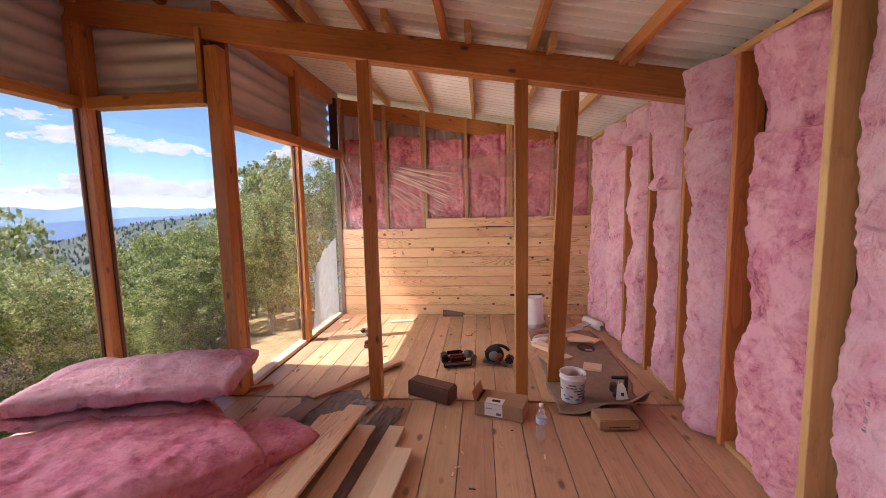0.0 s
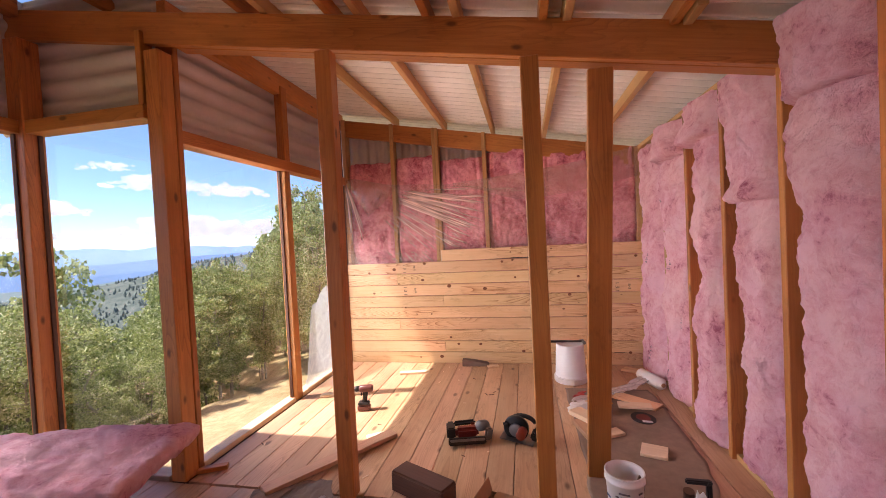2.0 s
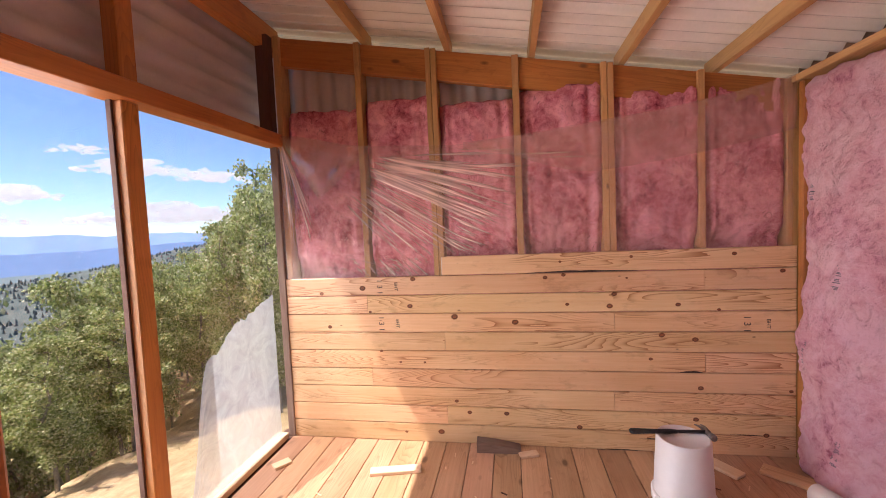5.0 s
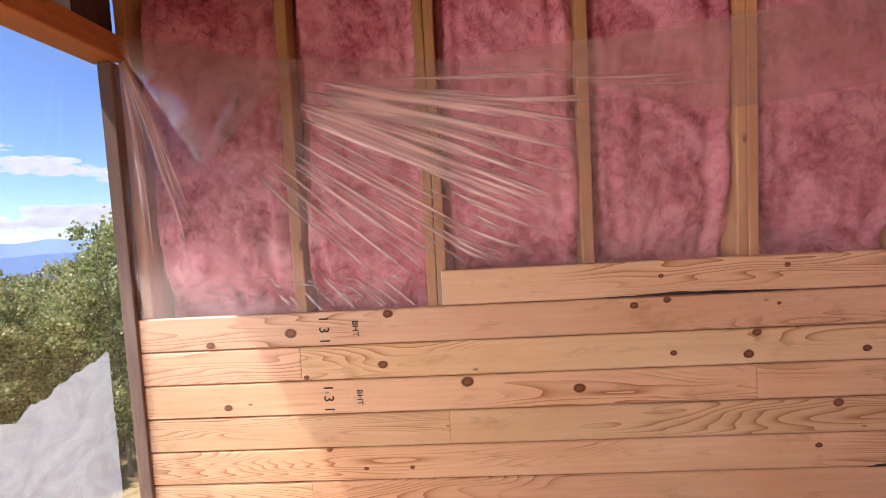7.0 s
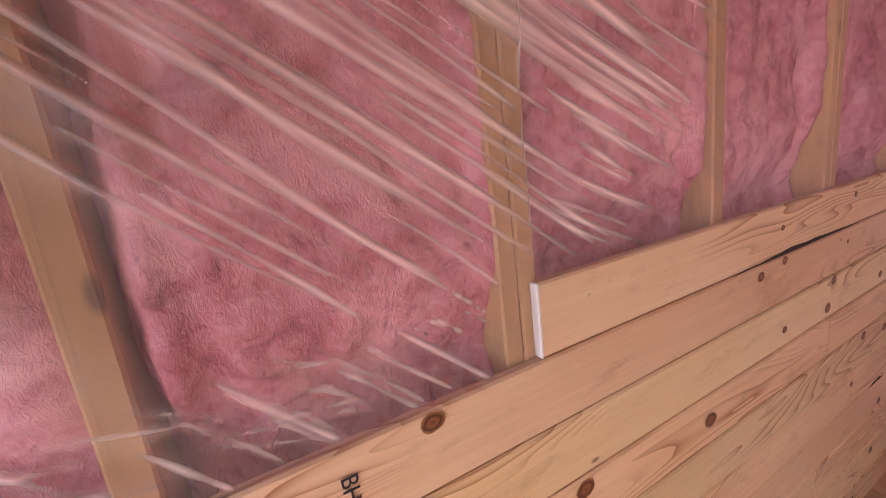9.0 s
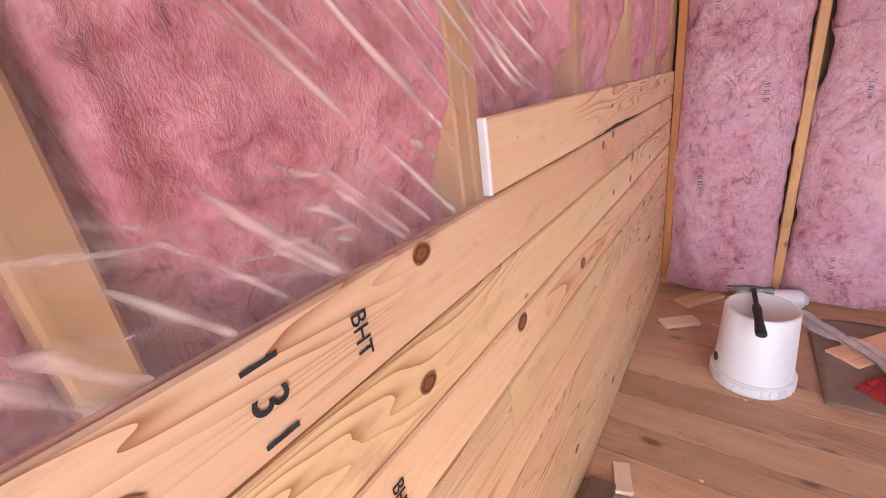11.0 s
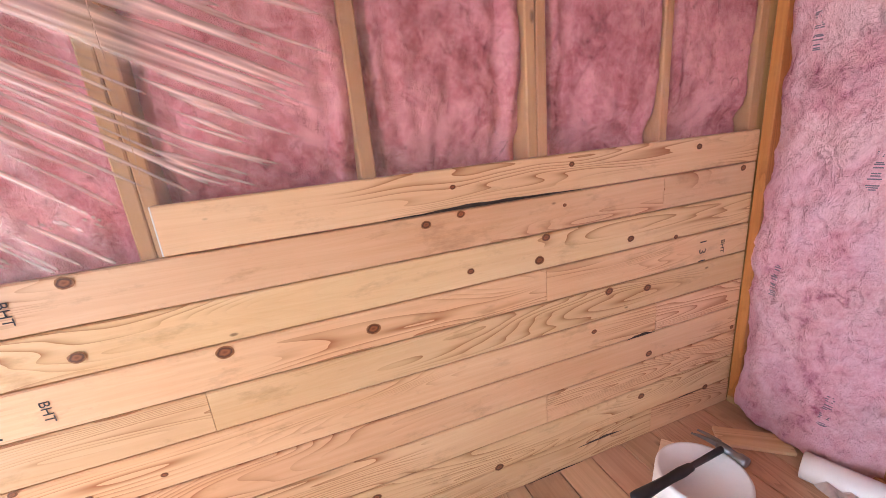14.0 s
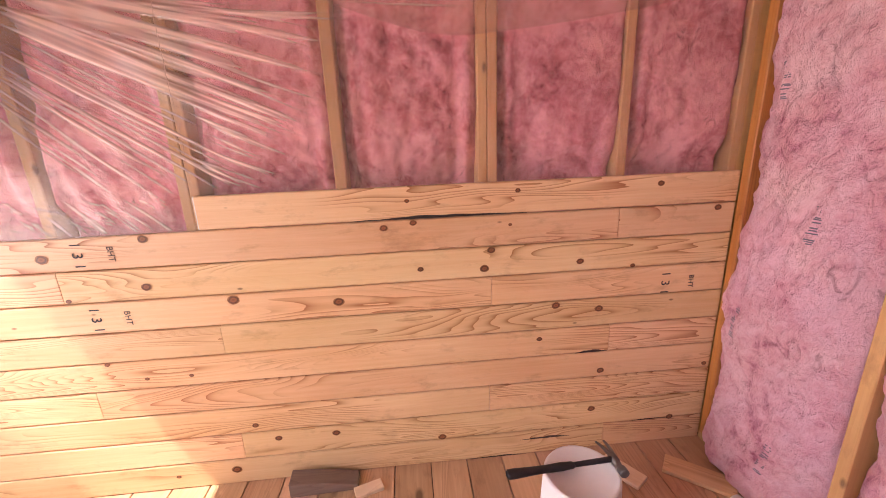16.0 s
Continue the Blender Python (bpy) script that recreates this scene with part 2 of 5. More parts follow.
def pane_glass():
    n = Nodes("window_glass")
    lw = n.add("LayerWeight", Blend=0.5).outputs["Facing"]
    fres = n.math("ADD", 0.035, n.math("MULTIPLY", n.math("POWER", lw, 4.0), 0.5))
    tr = n.add("BsdfTransparent", Color=(0.97, 0.985, 0.98, 1))
    gl = n.add("BsdfGlossy", Color=(1, 1, 1, 1), Roughness=0.02)
    m = n.add("MixShader")
    n.tree.links.new(fres, m.inputs[0])
    n.tree.links.new(tr.outputs[0], m.inputs[1])
    n.tree.links.new(gl.outputs[0], m.inputs[2])
    n.tree.links.new(m.outputs[0], n.out.inputs[0])
    return n.mat


def film_plastic(name, haze, tint, rough, gloss, back=0.5, gathered=False):
    """Thin plastic: clear, a milky part and a sheen."""
    n = Nodes(name)
    v = n.coords((1, 1, 1), False)
    f = n.noise(v, 7.0, 5, 0.65, 1.5)
    tr = n.add("BsdfTransparent", Color=(0.97, 0.96, 0.96, 1))
    df = n.add("BsdfDiffuse", Color=(*tint, 1))
    tl = n.add("BsdfTranslucent", Color=(*tint, 1))
    gl = n.add("BsdfGlossy", Color=(1, 0.98, 0.95, 1), Roughness=rough)
    milk = n.add("MixShader")
    milk.inputs[0].default_value = back
    n.tree.links.new(df.outputs[0], milk.inputs[1])
    n.tree.links.new(tl.outputs[0], milk.inputs[2])
    m1 = n.add("MixShader")
    milky = n.math("MULTIPLY", n.math("ADD", 0.4, n.math("MULTIPLY", f, 1.2)), haze)
    if gathered:
        # doubled film in the folds is milkier; window glints are painted in as milk
        folds = n.add("Attribute")
        folds.attribute_name = "gather_sheen"
        milky = n.math("MINIMUM", n.math("ADD", milky, folds.outputs["Fac"]), 0.9)
    n.tree.links.new(milky, m1.inputs[0])
    n.tree.links.new(tr.outputs[0], m1.inputs[1])
    n.tree.links.new(milk.outputs[0], m1.inputs[2])
    m2 = n.add("MixShader")
    lw = n.add("LayerWeight", Blend=0.5).outputs["Facing"]
    fr = n.math("ADD", 0.05, n.math("MULTIPLY", n.math("POWER", lw, 3.0), 0.5))
    n.tree.links.new(n.math("MINIMUM", n.math("MULTIPLY", fr, gloss), 0.9), m2.inputs[0])
    n.tree.links.new(m1.outputs[0], m2.inputs[1])
    n.tree.links.new(gl.outputs[0], m2.inputs[2])
    n.tree.links.new(m2.outputs[0], n.out.inputs[0])
    return n.mat


M_GLASS = pane_glass()
M_FILM = film_plastic("clear_vapour_film", 0.115, (1.0, 0.80, 0.71), 0.24, 0.8, 0.15, True)
M_MILK = film_plastic("milky_film", 0.50, (0.52, 0.61, 0.66), 0.3, 1.0)
M_FLAP = film_plastic("loose_film_flap", 0.15, (0.98, 0.80, 0.78), 0.2, 1.6, 0.1)
M_HEM = film_plastic("doubled_film", 0.24, (0.95, 0.66, 0.58), 0.25, 1.0)



# ---- mesh helpers ----
def mesh_of(bm, name, smooth=False):
    me = bpy.data.meshes.new(name)
    bm.normal_update()
    bm.to_mesh(me)
    bm.free()
    if smooth:
        for p in me.polygons:
            p.use_smooth = True
    return me


def adopt(ob, parent):
    if parent is not None:
        ob.parent = parent
        base = parent.matrix_basis if parent.parent is None else parent.parent.matrix_basis @ parent.matrix_parent_inverse @ parent.matrix_basis
        ob.matrix_parent_inverse = base.inverted()
    return ob


def part(name, bm, material, parent=None, label="", smooth=False, at=None):
    """Links a bmesh as one mesh object under a thing or part; its vertices are in the world unless a pose is given."""
    ob = new(name, bm if isinstance(bm, bpy.types.Mesh) else mesh_of(bm, name, smooth))
    if material is not None and not ob.data.materials:
        ob.data.materials.append(material)
    if at is not None:
        ob.matrix_basis = at
    adopt(ob, parent)
    if label:
        tagged(ob, label)
    return ob


def thing(name, label, category, at=(0, 0, 0), group="", kind=""):
    ob = new(name)
    ob.location = at
    ob.empty_display_size = 0.1
    ob.matrix_basis = Matrix.Translation(at)
    return tagged(ob, label, category, group, kind)


def box(x0, x1, y0, y1, z0, z1, bevel=0.0, segments=1, bm=None):
    own = bm is None
    bm = bmesh.new() if own else bm
    r = bmesh.ops.create_cube(bm, size=1.0, matrix=Matrix.Translation(((x0 + x1) / 2, (y0 + y1) / 2, (z0 + z1) / 2)) @ Matrix.Diagonal((x1 - x0, y1 - y0, z1 - z0, 1)))
    if bevel > 0:
        edges = list({e for v in r["verts"] for e in v.link_edges})
        bmesh.ops.bevel(bm, geom=edges, offset=bevel, segments=segments, affect="EDGES")
    return bm


def lathe(profile, segments=28, bm=None, m=None):
    """A turned shape from (radius, height) pairs about z."""
    bm = bm or bmesh.new()
    rings = []
    for r, z in profile:
        ring = []
        for i in range(segments):
            a = 2 * math.pi * i / segments
            p = Vector((r * math.cos(a), r * math.sin(a), z))
            ring.append(bm.verts.new(m @ p if m else p))
        rings.append(ring)
    for a, b in zip(rings, rings[1:]):
        for i in range(segments):
            j = (i + 1) % segments
            bm.faces.new((a[i], a[j], b[j], b[i]))
    for ring, flip in ((rings[0], True), (rings[-1], False)):
        if profile[0 if flip else -1][0] > 1e-4:
            bm.faces.new(ring[::-1] if flip else ring)
    return bm


def along(p, q, up=(0, 0, 1)):
    """The pose with x from p to q."""
    p, q = Vector(p), Vector(q)
    x = (q - p).normalized()
    y = Vector(up).cross(x).normalized()
    z = x.cross(y)
    m = Matrix((x, y, z)).transposed().to_4x4()
    m.translation = p
    return m


def beam(name, p, q, width, depth, material, parent=None, label="", bevel=0.004, up=(0, 0, 1)):
    """Squared timber from p to q, width across, depth along up; p and q on its middle line."""
    length = (Vector(q) - Vector(p)).length
    return part(name, box(0, length, -width / 2, width / 2, -depth / 2, depth / 2, bevel), material, parent, label, at=along(p, q, up))


def post(name, x0, x1, y0, y1, z0, z1, material, parent=None, label="", bevel=0.004):
    return beam(name, ((x0 + x1) / 2, (y0 + y1) / 2, z0), ((x0 + x1) / 2, (y0 + y1) / 2, z1), x1 - x0, y1 - y0, material, parent, label, bevel, up=(0, 1, 0))


def smooth01(a, b, x):
    t = max(0.0, min(1.0, (x - a) / (b - a)))
    return t * t * (3 - 2 * t)


# ---- the large structure ----
from mathutils.bvhtree import BVHTree


X_L, X_R, Y_END, Y_MID, Y_BACK, X_BAY = -1.95, 1.48, 5.45, 3.0, -2.6, -3.12


def purlin_z(x):
    """Underside of the purlins, which falls to the low eave."""
    return 2.77 - 0.19 * (x + 0.6)


def wave_sheet(length, across, period, height, profile_steps=8, bm=None, m=None):
    """Corrugated sheet: ribs run along local x, their rounded profile lies along local y, relief in z."""
    bm = bm or bmesh.new()
    rows = []
    for k in range(int(across / period * profile_steps) + 1):
        y = k * period / profile_steps
        z = 0.5 * height * math.tanh(1.7 * math.sin(2 * math.pi * k / profile_steps)) / math.tanh(1.7)
        a, b = Vector((0, y, z)), Vector((length, y, z))
        rows.append((bm.verts.new(m @ a if m else a), bm.verts.new(m @ b if m else b)))
    for (a, b), (c, d) in zip(rows, rows[1:]):
        bm.faces.new((a, b, d, c)).smooth = True
    return bm


# ceiling: ribbed roof sheets seen from below, the ribs run down the slope
slope = math.atan(0.19)
bm = bmesh.new()
# Front sheets reach far out, unseen, to keep sun off the loose batts.
for x0, x1, y0, y1 in ((-5.00, 1.95, Y_BACK - 0.3, 3.12), (-2.30, 1.95, 3.03, 6.40)):
    m = Matrix.Translation((x0, y0, purlin_z(x0) + 0.105)) @ Matrix.Rotation(slope, 4, "Y")
    wave_sheet((x1 - x0) / math.cos(slope), y1 - y0, 0.122, 0.036, 8, bm, m)
ceiling = part("ceiling", bm, M_ROOF)
tagged(ceiling, "ribbed light metal roof sheets seen from below", "ceiling", kind="structure")

# roof timbers
cross_beam = thing("cross_beam", "orange-brown fir beam carrying the roof purlins", "beam", (-0.8, Y_MID, 2.6), kind="structure")
zb = lambda x: 2.81 - 0.172 * (x + 0.85) - 0.1
beam("timber", (-3.45, Y_MID, zb(-3.45)), (1.62, Y_MID, zb(1.62)), 0.045, 0.2, M_BEAM, cross_beam)
beam("ledger", (-1.9, Y_MID + 0.075, zb(-1.9) - 0.055), (1.5, Y_MID + 0.075, zb(1.5) - 0.055), 0.09, 0.09, M_BEAM, cross_beam)

for x in (-2.45, -1.40, -0.82, -0.24, 0.38, 1.0):
    z = purlin_z(x) + 0.045
    tagged(beam("purlin", (x, Y_BACK - 0.2, z), (x, Y_MID + 0.28, z), 0.045, 0.09, M_BEAM), "fir purlin under the metal roof", "purlin", "roof purlins", "structure")
for x in (-1.24, -0.64, -0.07, 0.50, 1.06):
    z = purlin_z(x) + 0.045
    tagged(beam("purlin", (x, Y_MID - 0.2, z), (x, 5.62, z), 0.045, 0.09, M_STUD), "pale pine purlin under the metal roof", "purlin", "roof purlins", "structure")

# end wall: frame, top beam, siding behind, batts and boards
wall_north = thing("wall_north", "end wall half boarded in pine, studs and batts above", "wall", (0, Y_END, 0), kind="structure")
for x0, x1 in ((-1.93, -1.885), (-1.312, -1.268), (-0.795, -0.758), (-0.756, -0.719), (-0.205, -0.16), (0.362, 0.400), (0.402, 0.440), (0.94, 0.98), (1.435, 1.60)):
    post("stud", x0, x1, 5.471, 5.60, 0.0, purlin_z((x0 + x1) / 2) - 0.005, M_STUD, wall_north)
beam("top_beam", (-1.9, 5.53, purlin_z(-1.9) - 0.11), (1.5, 5.53, purlin_z(1.5) - 0.11), 0.06, 0.2, M_BEAM, wall_north)
siding_bm = wave_sheet(3.1, 3.75, 0.115, 0.030, 8, m=Matrix(((0, -1, 0, 1.68), (0, 0, 1, 5.635), (1, 0, 0, -0.3), (0, 0, 0, 1))))
for v in siding_bm.verts:
    if v.co.z > 1:
        v.co.z = purlin_z(v.co.x) - 0.045
part("siding", siding_bm, M_METAL, wall_north, "vertical ribbed galvanised siding")

# side wall with studs
wall_east = thing("wall_east", "stud wall filled with bulging pink batts", "wall", (X_R, 2, 0), kind="structure")
EAST_STUDS = (-2.05, -1.45, -0.85, -0.22, 0.42, 1.04, 1.66 + 0.16, 2.45, 3.02, 3.61, 4.18, 4.84)
for y in EAST_STUDS:
    post("stud", 1.455 if y < 4.5 else 1.50, 1.60, y - 0.022, y + 0.022, 0.0, 2.33, M_BEAM if 2.0 < y < 4.5 else M_STUD, wall_east)
post("corner_stud", 1.482, 1.60, 5.405, 5.449, 0.0, 2.33, M_BEAM, wall_east)
beam("top_plate", (1.53, Y_BACK, 2.352), (1.53, 5.6, 2.352), 0.145, 0.04, M_STUD, wall_east)
beam("bottom_plate", (1.54, Y_BACK, 0.02), (1.54, 5.45, 0.02), 0.12, 0.04, M_STUD, wall_east)
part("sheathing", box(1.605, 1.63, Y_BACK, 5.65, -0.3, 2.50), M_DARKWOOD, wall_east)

# long window wall
HEAD = 2.20
wall_west = thing("wall_west", "window wall of fir posts under ribbed siding", "wall", (X_L, 4.2, 0), kind="structure")
post("corner_post", -2.065, -1.955, 2.94, 3.05, 0.0, 2.76, M_BEAM, wall_west, bevel=0.006)
post("corner_post_stud", -2.09, -1.957, 3.057, 3.10, 0.0, 2.9, M_BEAM, wall_west)
post("middle_post", -2.055, -1.965, 4.262, 4.352, 0.0, HEAD, M_BEAM, wall_west, bevel=0.006)
post("upper_stud", -2.03, -1.952, 4.255, 4.345, HEAD + 0.092, 3.0, M_BEAM, wall_west)
post("end_post", -1.988, -1.932, 5.44, 5.60, 0.0, HEAD, M_GREYWOOD, wall_west)
post("end_upper_stud", -2.03, -1.932, 5.40, 5.468, HEAD + 0.092, 3.0, M_DARKWOOD, wall_west)
beam("header", (-2.03, 3.102, HEAD + 0.045), (-1.955, 5.465, HEAD + 0.045), 0.13, 0.09, M_BEAM, wall_west)
beam("rafter", (-2.0, 3.03, purlin_z(-2.0) - 0.02), (-2.0, 5.62, purlin_z(-2.0) - 0.02), 0.07, 0.19, M_BEAM, wall_west)
part("siding", wave_sheet(2.5, 0.85, 0.138, 0.036, 8, m=Matrix.Translation((-2.10, 3.06, HEAD + 0.05)) @ Matrix.Rotation(radians(90), 4, "Z") @ Matrix.Rotation(radians(90), 4, "X")), M_METAL, wall_west, "horizontal ribbed galvanised siding")
part("sill", box(-2.09, -1.992, 3.06, 5.45, -0.02, 0.024, 0.004), M_SCRAP, wall_west, "low sill strip")


def window(name, label, x0, x1, y0, y1, z0, z1):
    w = thing(name, label, "window", ((x0 + x1) / 2, (y0 + y1) / 2, z0), kind="structure")
    p = part("pane", box(x0, x1, y0, y1, z0, z1), M_GLASS, w)
    p.visible_shadow = False
    along_y = (y1 - y0) > (x1 - x0)
    for k in range(2):
        if along_y:
            yy = (y0, y1 - 0.012)[k]
            part("bead", box(x0 - 0.008, x1 + 0.012, yy, yy + 0.012, z0, z1), M_DARKWOOD, w)
        else:
            xx = (x0, x1 - 0.012)[k]
            part("bead", box(xx, xx + 0.012, y0 - 0.012, y1 + 0.008, z0, z1), M_DARKWOOD, w)
    return w


window("window_1", "tall fixed glass pane from floor to header", -2.030, -2.024, 3.10, 4.262, 0.03, HEAD)
window("window_2", "tall fixed glass pane beside the end wall", -2.030, -2.024, 4.352, 5.60, 0.03, HEAD)

# the wider front room: short window wall and long one
BAY_HEAD = 2.34
wall_bay = thing("wall_bay", "short window wall beside the corner post", "wall", (-2.6, Y_MID, 0), kind="structure")
post("bay_post", -3.19, -3.06, 2.93, 3.06, 0.0, zb(-3.1) - 0.105, M_BEAM, wall_bay, bevel=0.006)
beam("header", (-3.19, Y_MID, BAY_HEAD + 0.045), (-2.09, Y_MID, BAY_HEAD + 0.045), 0.12, 0.09, M_BEAM, wall_bay)
post("cripple_stud", -2.135, -2.092, 2.95, 3.04, BAY_HEAD + 0.092, 2.90, M_BEAM, wall_bay)
part("siding", wave_sheet(1.42, 0.95, 0.138, 0.036, 8, m=Matrix.Translation((-3.45, 3.075, BAY_HEAD + 0.04)) @ Matrix.Rotation(radians(90), 4, "X")), M_METAL, wall_bay, "horizontal ribbed galvanised siding")
part("sill", box(-3.19, -2.09, 2.95, 3.06, -0.02, 0.024, 0.004), M_FLOOR, wall_bay)
window("window_3", "tall fixed glass pane between fir posts", -3.06, -2.09, 3.02, 3.026, 0.03, BAY_HEAD)
wall_front_west = thing("wall_front_west", "window wall of the wider front room", "wall", (-3.15, 1, 0), kind="structure")
beam("header", (-3.15, Y_BACK, BAY_HEAD + 0.045), (-3.15, 2.938, BAY_HEAD + 0.045), 0.11, 0.09, M_BEAM, wall_front_west)
for y in (1.55, 0.15, -1.25, Y_BACK + 0.06):
    post("post", -3.20, -3.09, y - 0.055, y + 0.055, 0.0, BAY_HEAD, M_BEAM, wall_front_west)
part("siding", wave_sheet(5.7, 0.95, 0.138, 0.036, 8, m=Matrix.Translation((-3.22, Y_BACK, BAY_HEAD + 0.04)) @ Matrix.Rotation(radians(90), 4, "Z") @ Matrix.Rotation(radians(90), 4, "X")), M_METAL, wall_front_west)
beam("rafter", (-3.12, Y_BACK, purlin_z(-3.12) - 0.03), (-3.12, 2.97, purlin_z(-3.12) - 0.03), 0.07, 0.15, M_BEAM, wall_front_west)
part("sill", box(-3.2, -3.09, Y_BACK, 2.93, -0.02, 0.028, 0.004), M_SCRAP, wall_front_west)
for k, (a, b) in enumerate(((1.605, 2.93), (0.205, 1.495), (-1.195, 0.095), (-2.485, -1.305))):
    window("window_%d" % (k + 4), "tall fixed glass pane from floor to header", -3.15, -3.144, a, b, 0.03, BAY_HEAD)
# Unseen back wall added to close the room, dark to cut bounce light.
wall_south = part("wall_south", box(-3.3, 1.63, Y_BACK - 0.12, Y_BACK, -0.3, 3.4), M_GREYWOOD)
tagged(wall_south, "plain dark wood wall added unseen to close the room", "wall", kind="structure")

# posts inside the room
for name, x0, x1, y0, y1, top, mat, text in (
    ("post_1", -0.885, -0.79, 2.915, 3.0, 2.58, M_BEAM, "square fir post standing under the cross beam"),
    ("post_2", 0.252, 0.345, 2.905, 2.995, 2.385, M_BEAM, "square fir post standing under the cross beam"),
):
    tagged(post(name, x0, x1, y0, y1, 0.0, top, mat, bevel=0.005), text, "post", kind="structure")
plank_post = thing("post_3", "flat double plank leaning up under the cross beam", "post", (0.62, 3.3, 0), kind="structure")
for off in (-0.011, 0.0112):
    beam("ply", (0.612, 3.30 + off, 0.0), (0.662, 3.05 + off, 2.325), 0.128, 0.021, M_BEAM, plank_post, up=(0, 1, 0.1))


# ---- glass wool batts ----
def wool_mesh(width, height, depth, seed, bulge=0.03, rag=0.03, pinch=(), step=0.022, foot=0.0, edge=5.0, keep=0.55, lump=0.0, lip=0.0, hollow=None, cap=9.0, name="batt"):
    """A soft batt: local x across, z up, its face towards -y; back at y = 0."""
    nu, nv = max(6, int(width / step)), max(6, int(height / step))
    bm = bmesh.new()
    s = seed * 7.13
    grid = []
    for j in range(nv + 1):
        v = j / nv
        z = v * height
        row = []
        half = 0.0
        gap = lump * max(0.0, noise.noise((s + 3, z * 2.3, 0.5)) + 0.22)
        gap2 = 0.6 * lump * max(0.0, noise.noise((s + 9, z * 2.1, 2.5)) + 0.05)
        for p_at, p_in in pinch:
            half -= p_in * math.exp(-((z - p_at) / 0.06) ** 2)
        left = rag * noise.noise((s, z * 3.1, 1.7)) + rag * 0.6 * noise.noise((s, z * 11, 4.0)) - half + gap
        right = rag * noise.noise((s, z * 2.7, 9.7)) + rag * 0.6 * noise.noise((s, z * 12, 14.0)) + half - gap2
        for i in range(nu + 1):
            u = i / nu
            x = -width / 2 + left + (width + right - left) * u
            e = 1 - abs(2 * u - 1) ** edge
            ev = 1 - abs(2 * v - 1) ** 30
            d = depth * (keep + (1 - keep) * e) * (0.75 + 0.25 * ev)
            d += bulge * (noise.noise((x * 3 + s, z * 2.0, s)) + 0.3) * (0.3 + 0.7 * e) + lump * 0.9 * noise.noise((x * 2 + s, z * 3.2, s + 8)) * e
            d += (0.016 if lip else 0.022) * noise.fractal((x * 11 + s, z * 8, s * 2), 0.7, 2.0, 4)
            crease = noise.noise((x * 5 + 3 * noise.noise((z * 2.2, s, 0.0)), z * 1.6, s + 5))
            d -= (0.010 if lip else 0.015) * max(0.0, 1 - abs(crease) * 9) * e
            tuft = noise.noise((x * 26 + s, z * 21 + 2 * noise.noise((x * 7, z * 7, s)), s))
            d += 0.005 * tuft + 0.004 * max(0.0, 0.25 - abs(tuft)) * 4 * max(0.0, noise.noise((x * 4, z * 4, s + 2)) + 0.2)
            if lip:
                inset = min(u, 1 - u) * width
                wander = 0.045 + 0.022 * noise.noise((z * 3.0, s + (11 if u > 0.5 else 0), 1.0))
                d *= 0.50 + 0.50 * smooth01(0.010, 0.06 + 0.03 * noise.noise((z * 3, s, 3.0)), u * width)
                d += lip * (1.25 if u > 0.5 else 0.5) * math.exp(-((inset - wander) / 0.017) ** 2) * (0.55 + 0.9 * noise.noise((z * 4.0, s + (5 if u > 0.5 else 0), 7.0)))
                d -= 0.7 * lip * math.exp(-((inset - wander - 0.045) / 0.02) ** 2) * (0.6 + noise.noise((z * 3.0, s, 17.0)))
            if hollow:
                d -= hollow[1] * math.exp(-((z - hollow[0]) / 0.11) ** 2)
            for p_at, p_in in pinch:
                d -= 0.8 * p_in * math.exp(-((z - p_at) / 0.045) ** 2)
            d += foot * math.exp(-z / 0.12)
            zz = z + (0.02 * noise.noise((x * 9, s, 3.0)) if j == nv else 0.0)
            row.append(bm.verts.new((x, -min(cap, max(0.012, d)), zz)))
        grid.append(row)
    for j in range(nv):
        for i in range(nu):
            bm.faces.new((grid[j][i], grid[j][i + 1], grid[j + 1][i + 1], grid[j + 1][i]))
    rim = grid[0] + [grid[j][nu] for j in range(1, nv + 1)] + grid[nv][-2::-1] + [grid[j][0] for j in range(nv - 1, 0, -1)]
    back = [bm.verts.new((v.co.x * 0.97, 0.0, v.co.z)) for v in rim]
    for k in range(len(rim)):
        l = (k + 1) % len(rim)
        bm.faces.new((rim[l], rim[k], back[k], back[l]))
    bm.faces.new(back)
    return mesh_of(bm, name, True)


END_BAYS = ((-1.885, -1.312, 2.45), (-1.268, -0.765, 2.48), (-0.72, -0.205, 2.41), (-0.16, 0.362, 2.46), (0.44, 0.94, 2.38), (0.98, 1.435, 2.38))
for k, (x0, x1, top) in enumerate(END_BAYS):
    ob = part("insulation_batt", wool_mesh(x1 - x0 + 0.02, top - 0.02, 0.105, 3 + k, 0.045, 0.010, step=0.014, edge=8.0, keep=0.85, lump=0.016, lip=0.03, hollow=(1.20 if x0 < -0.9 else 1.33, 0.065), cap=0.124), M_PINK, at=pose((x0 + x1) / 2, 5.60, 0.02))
    tagged(ob, "pink glass wool batt pressed between the studs", "insulation", "batts in the end wall")

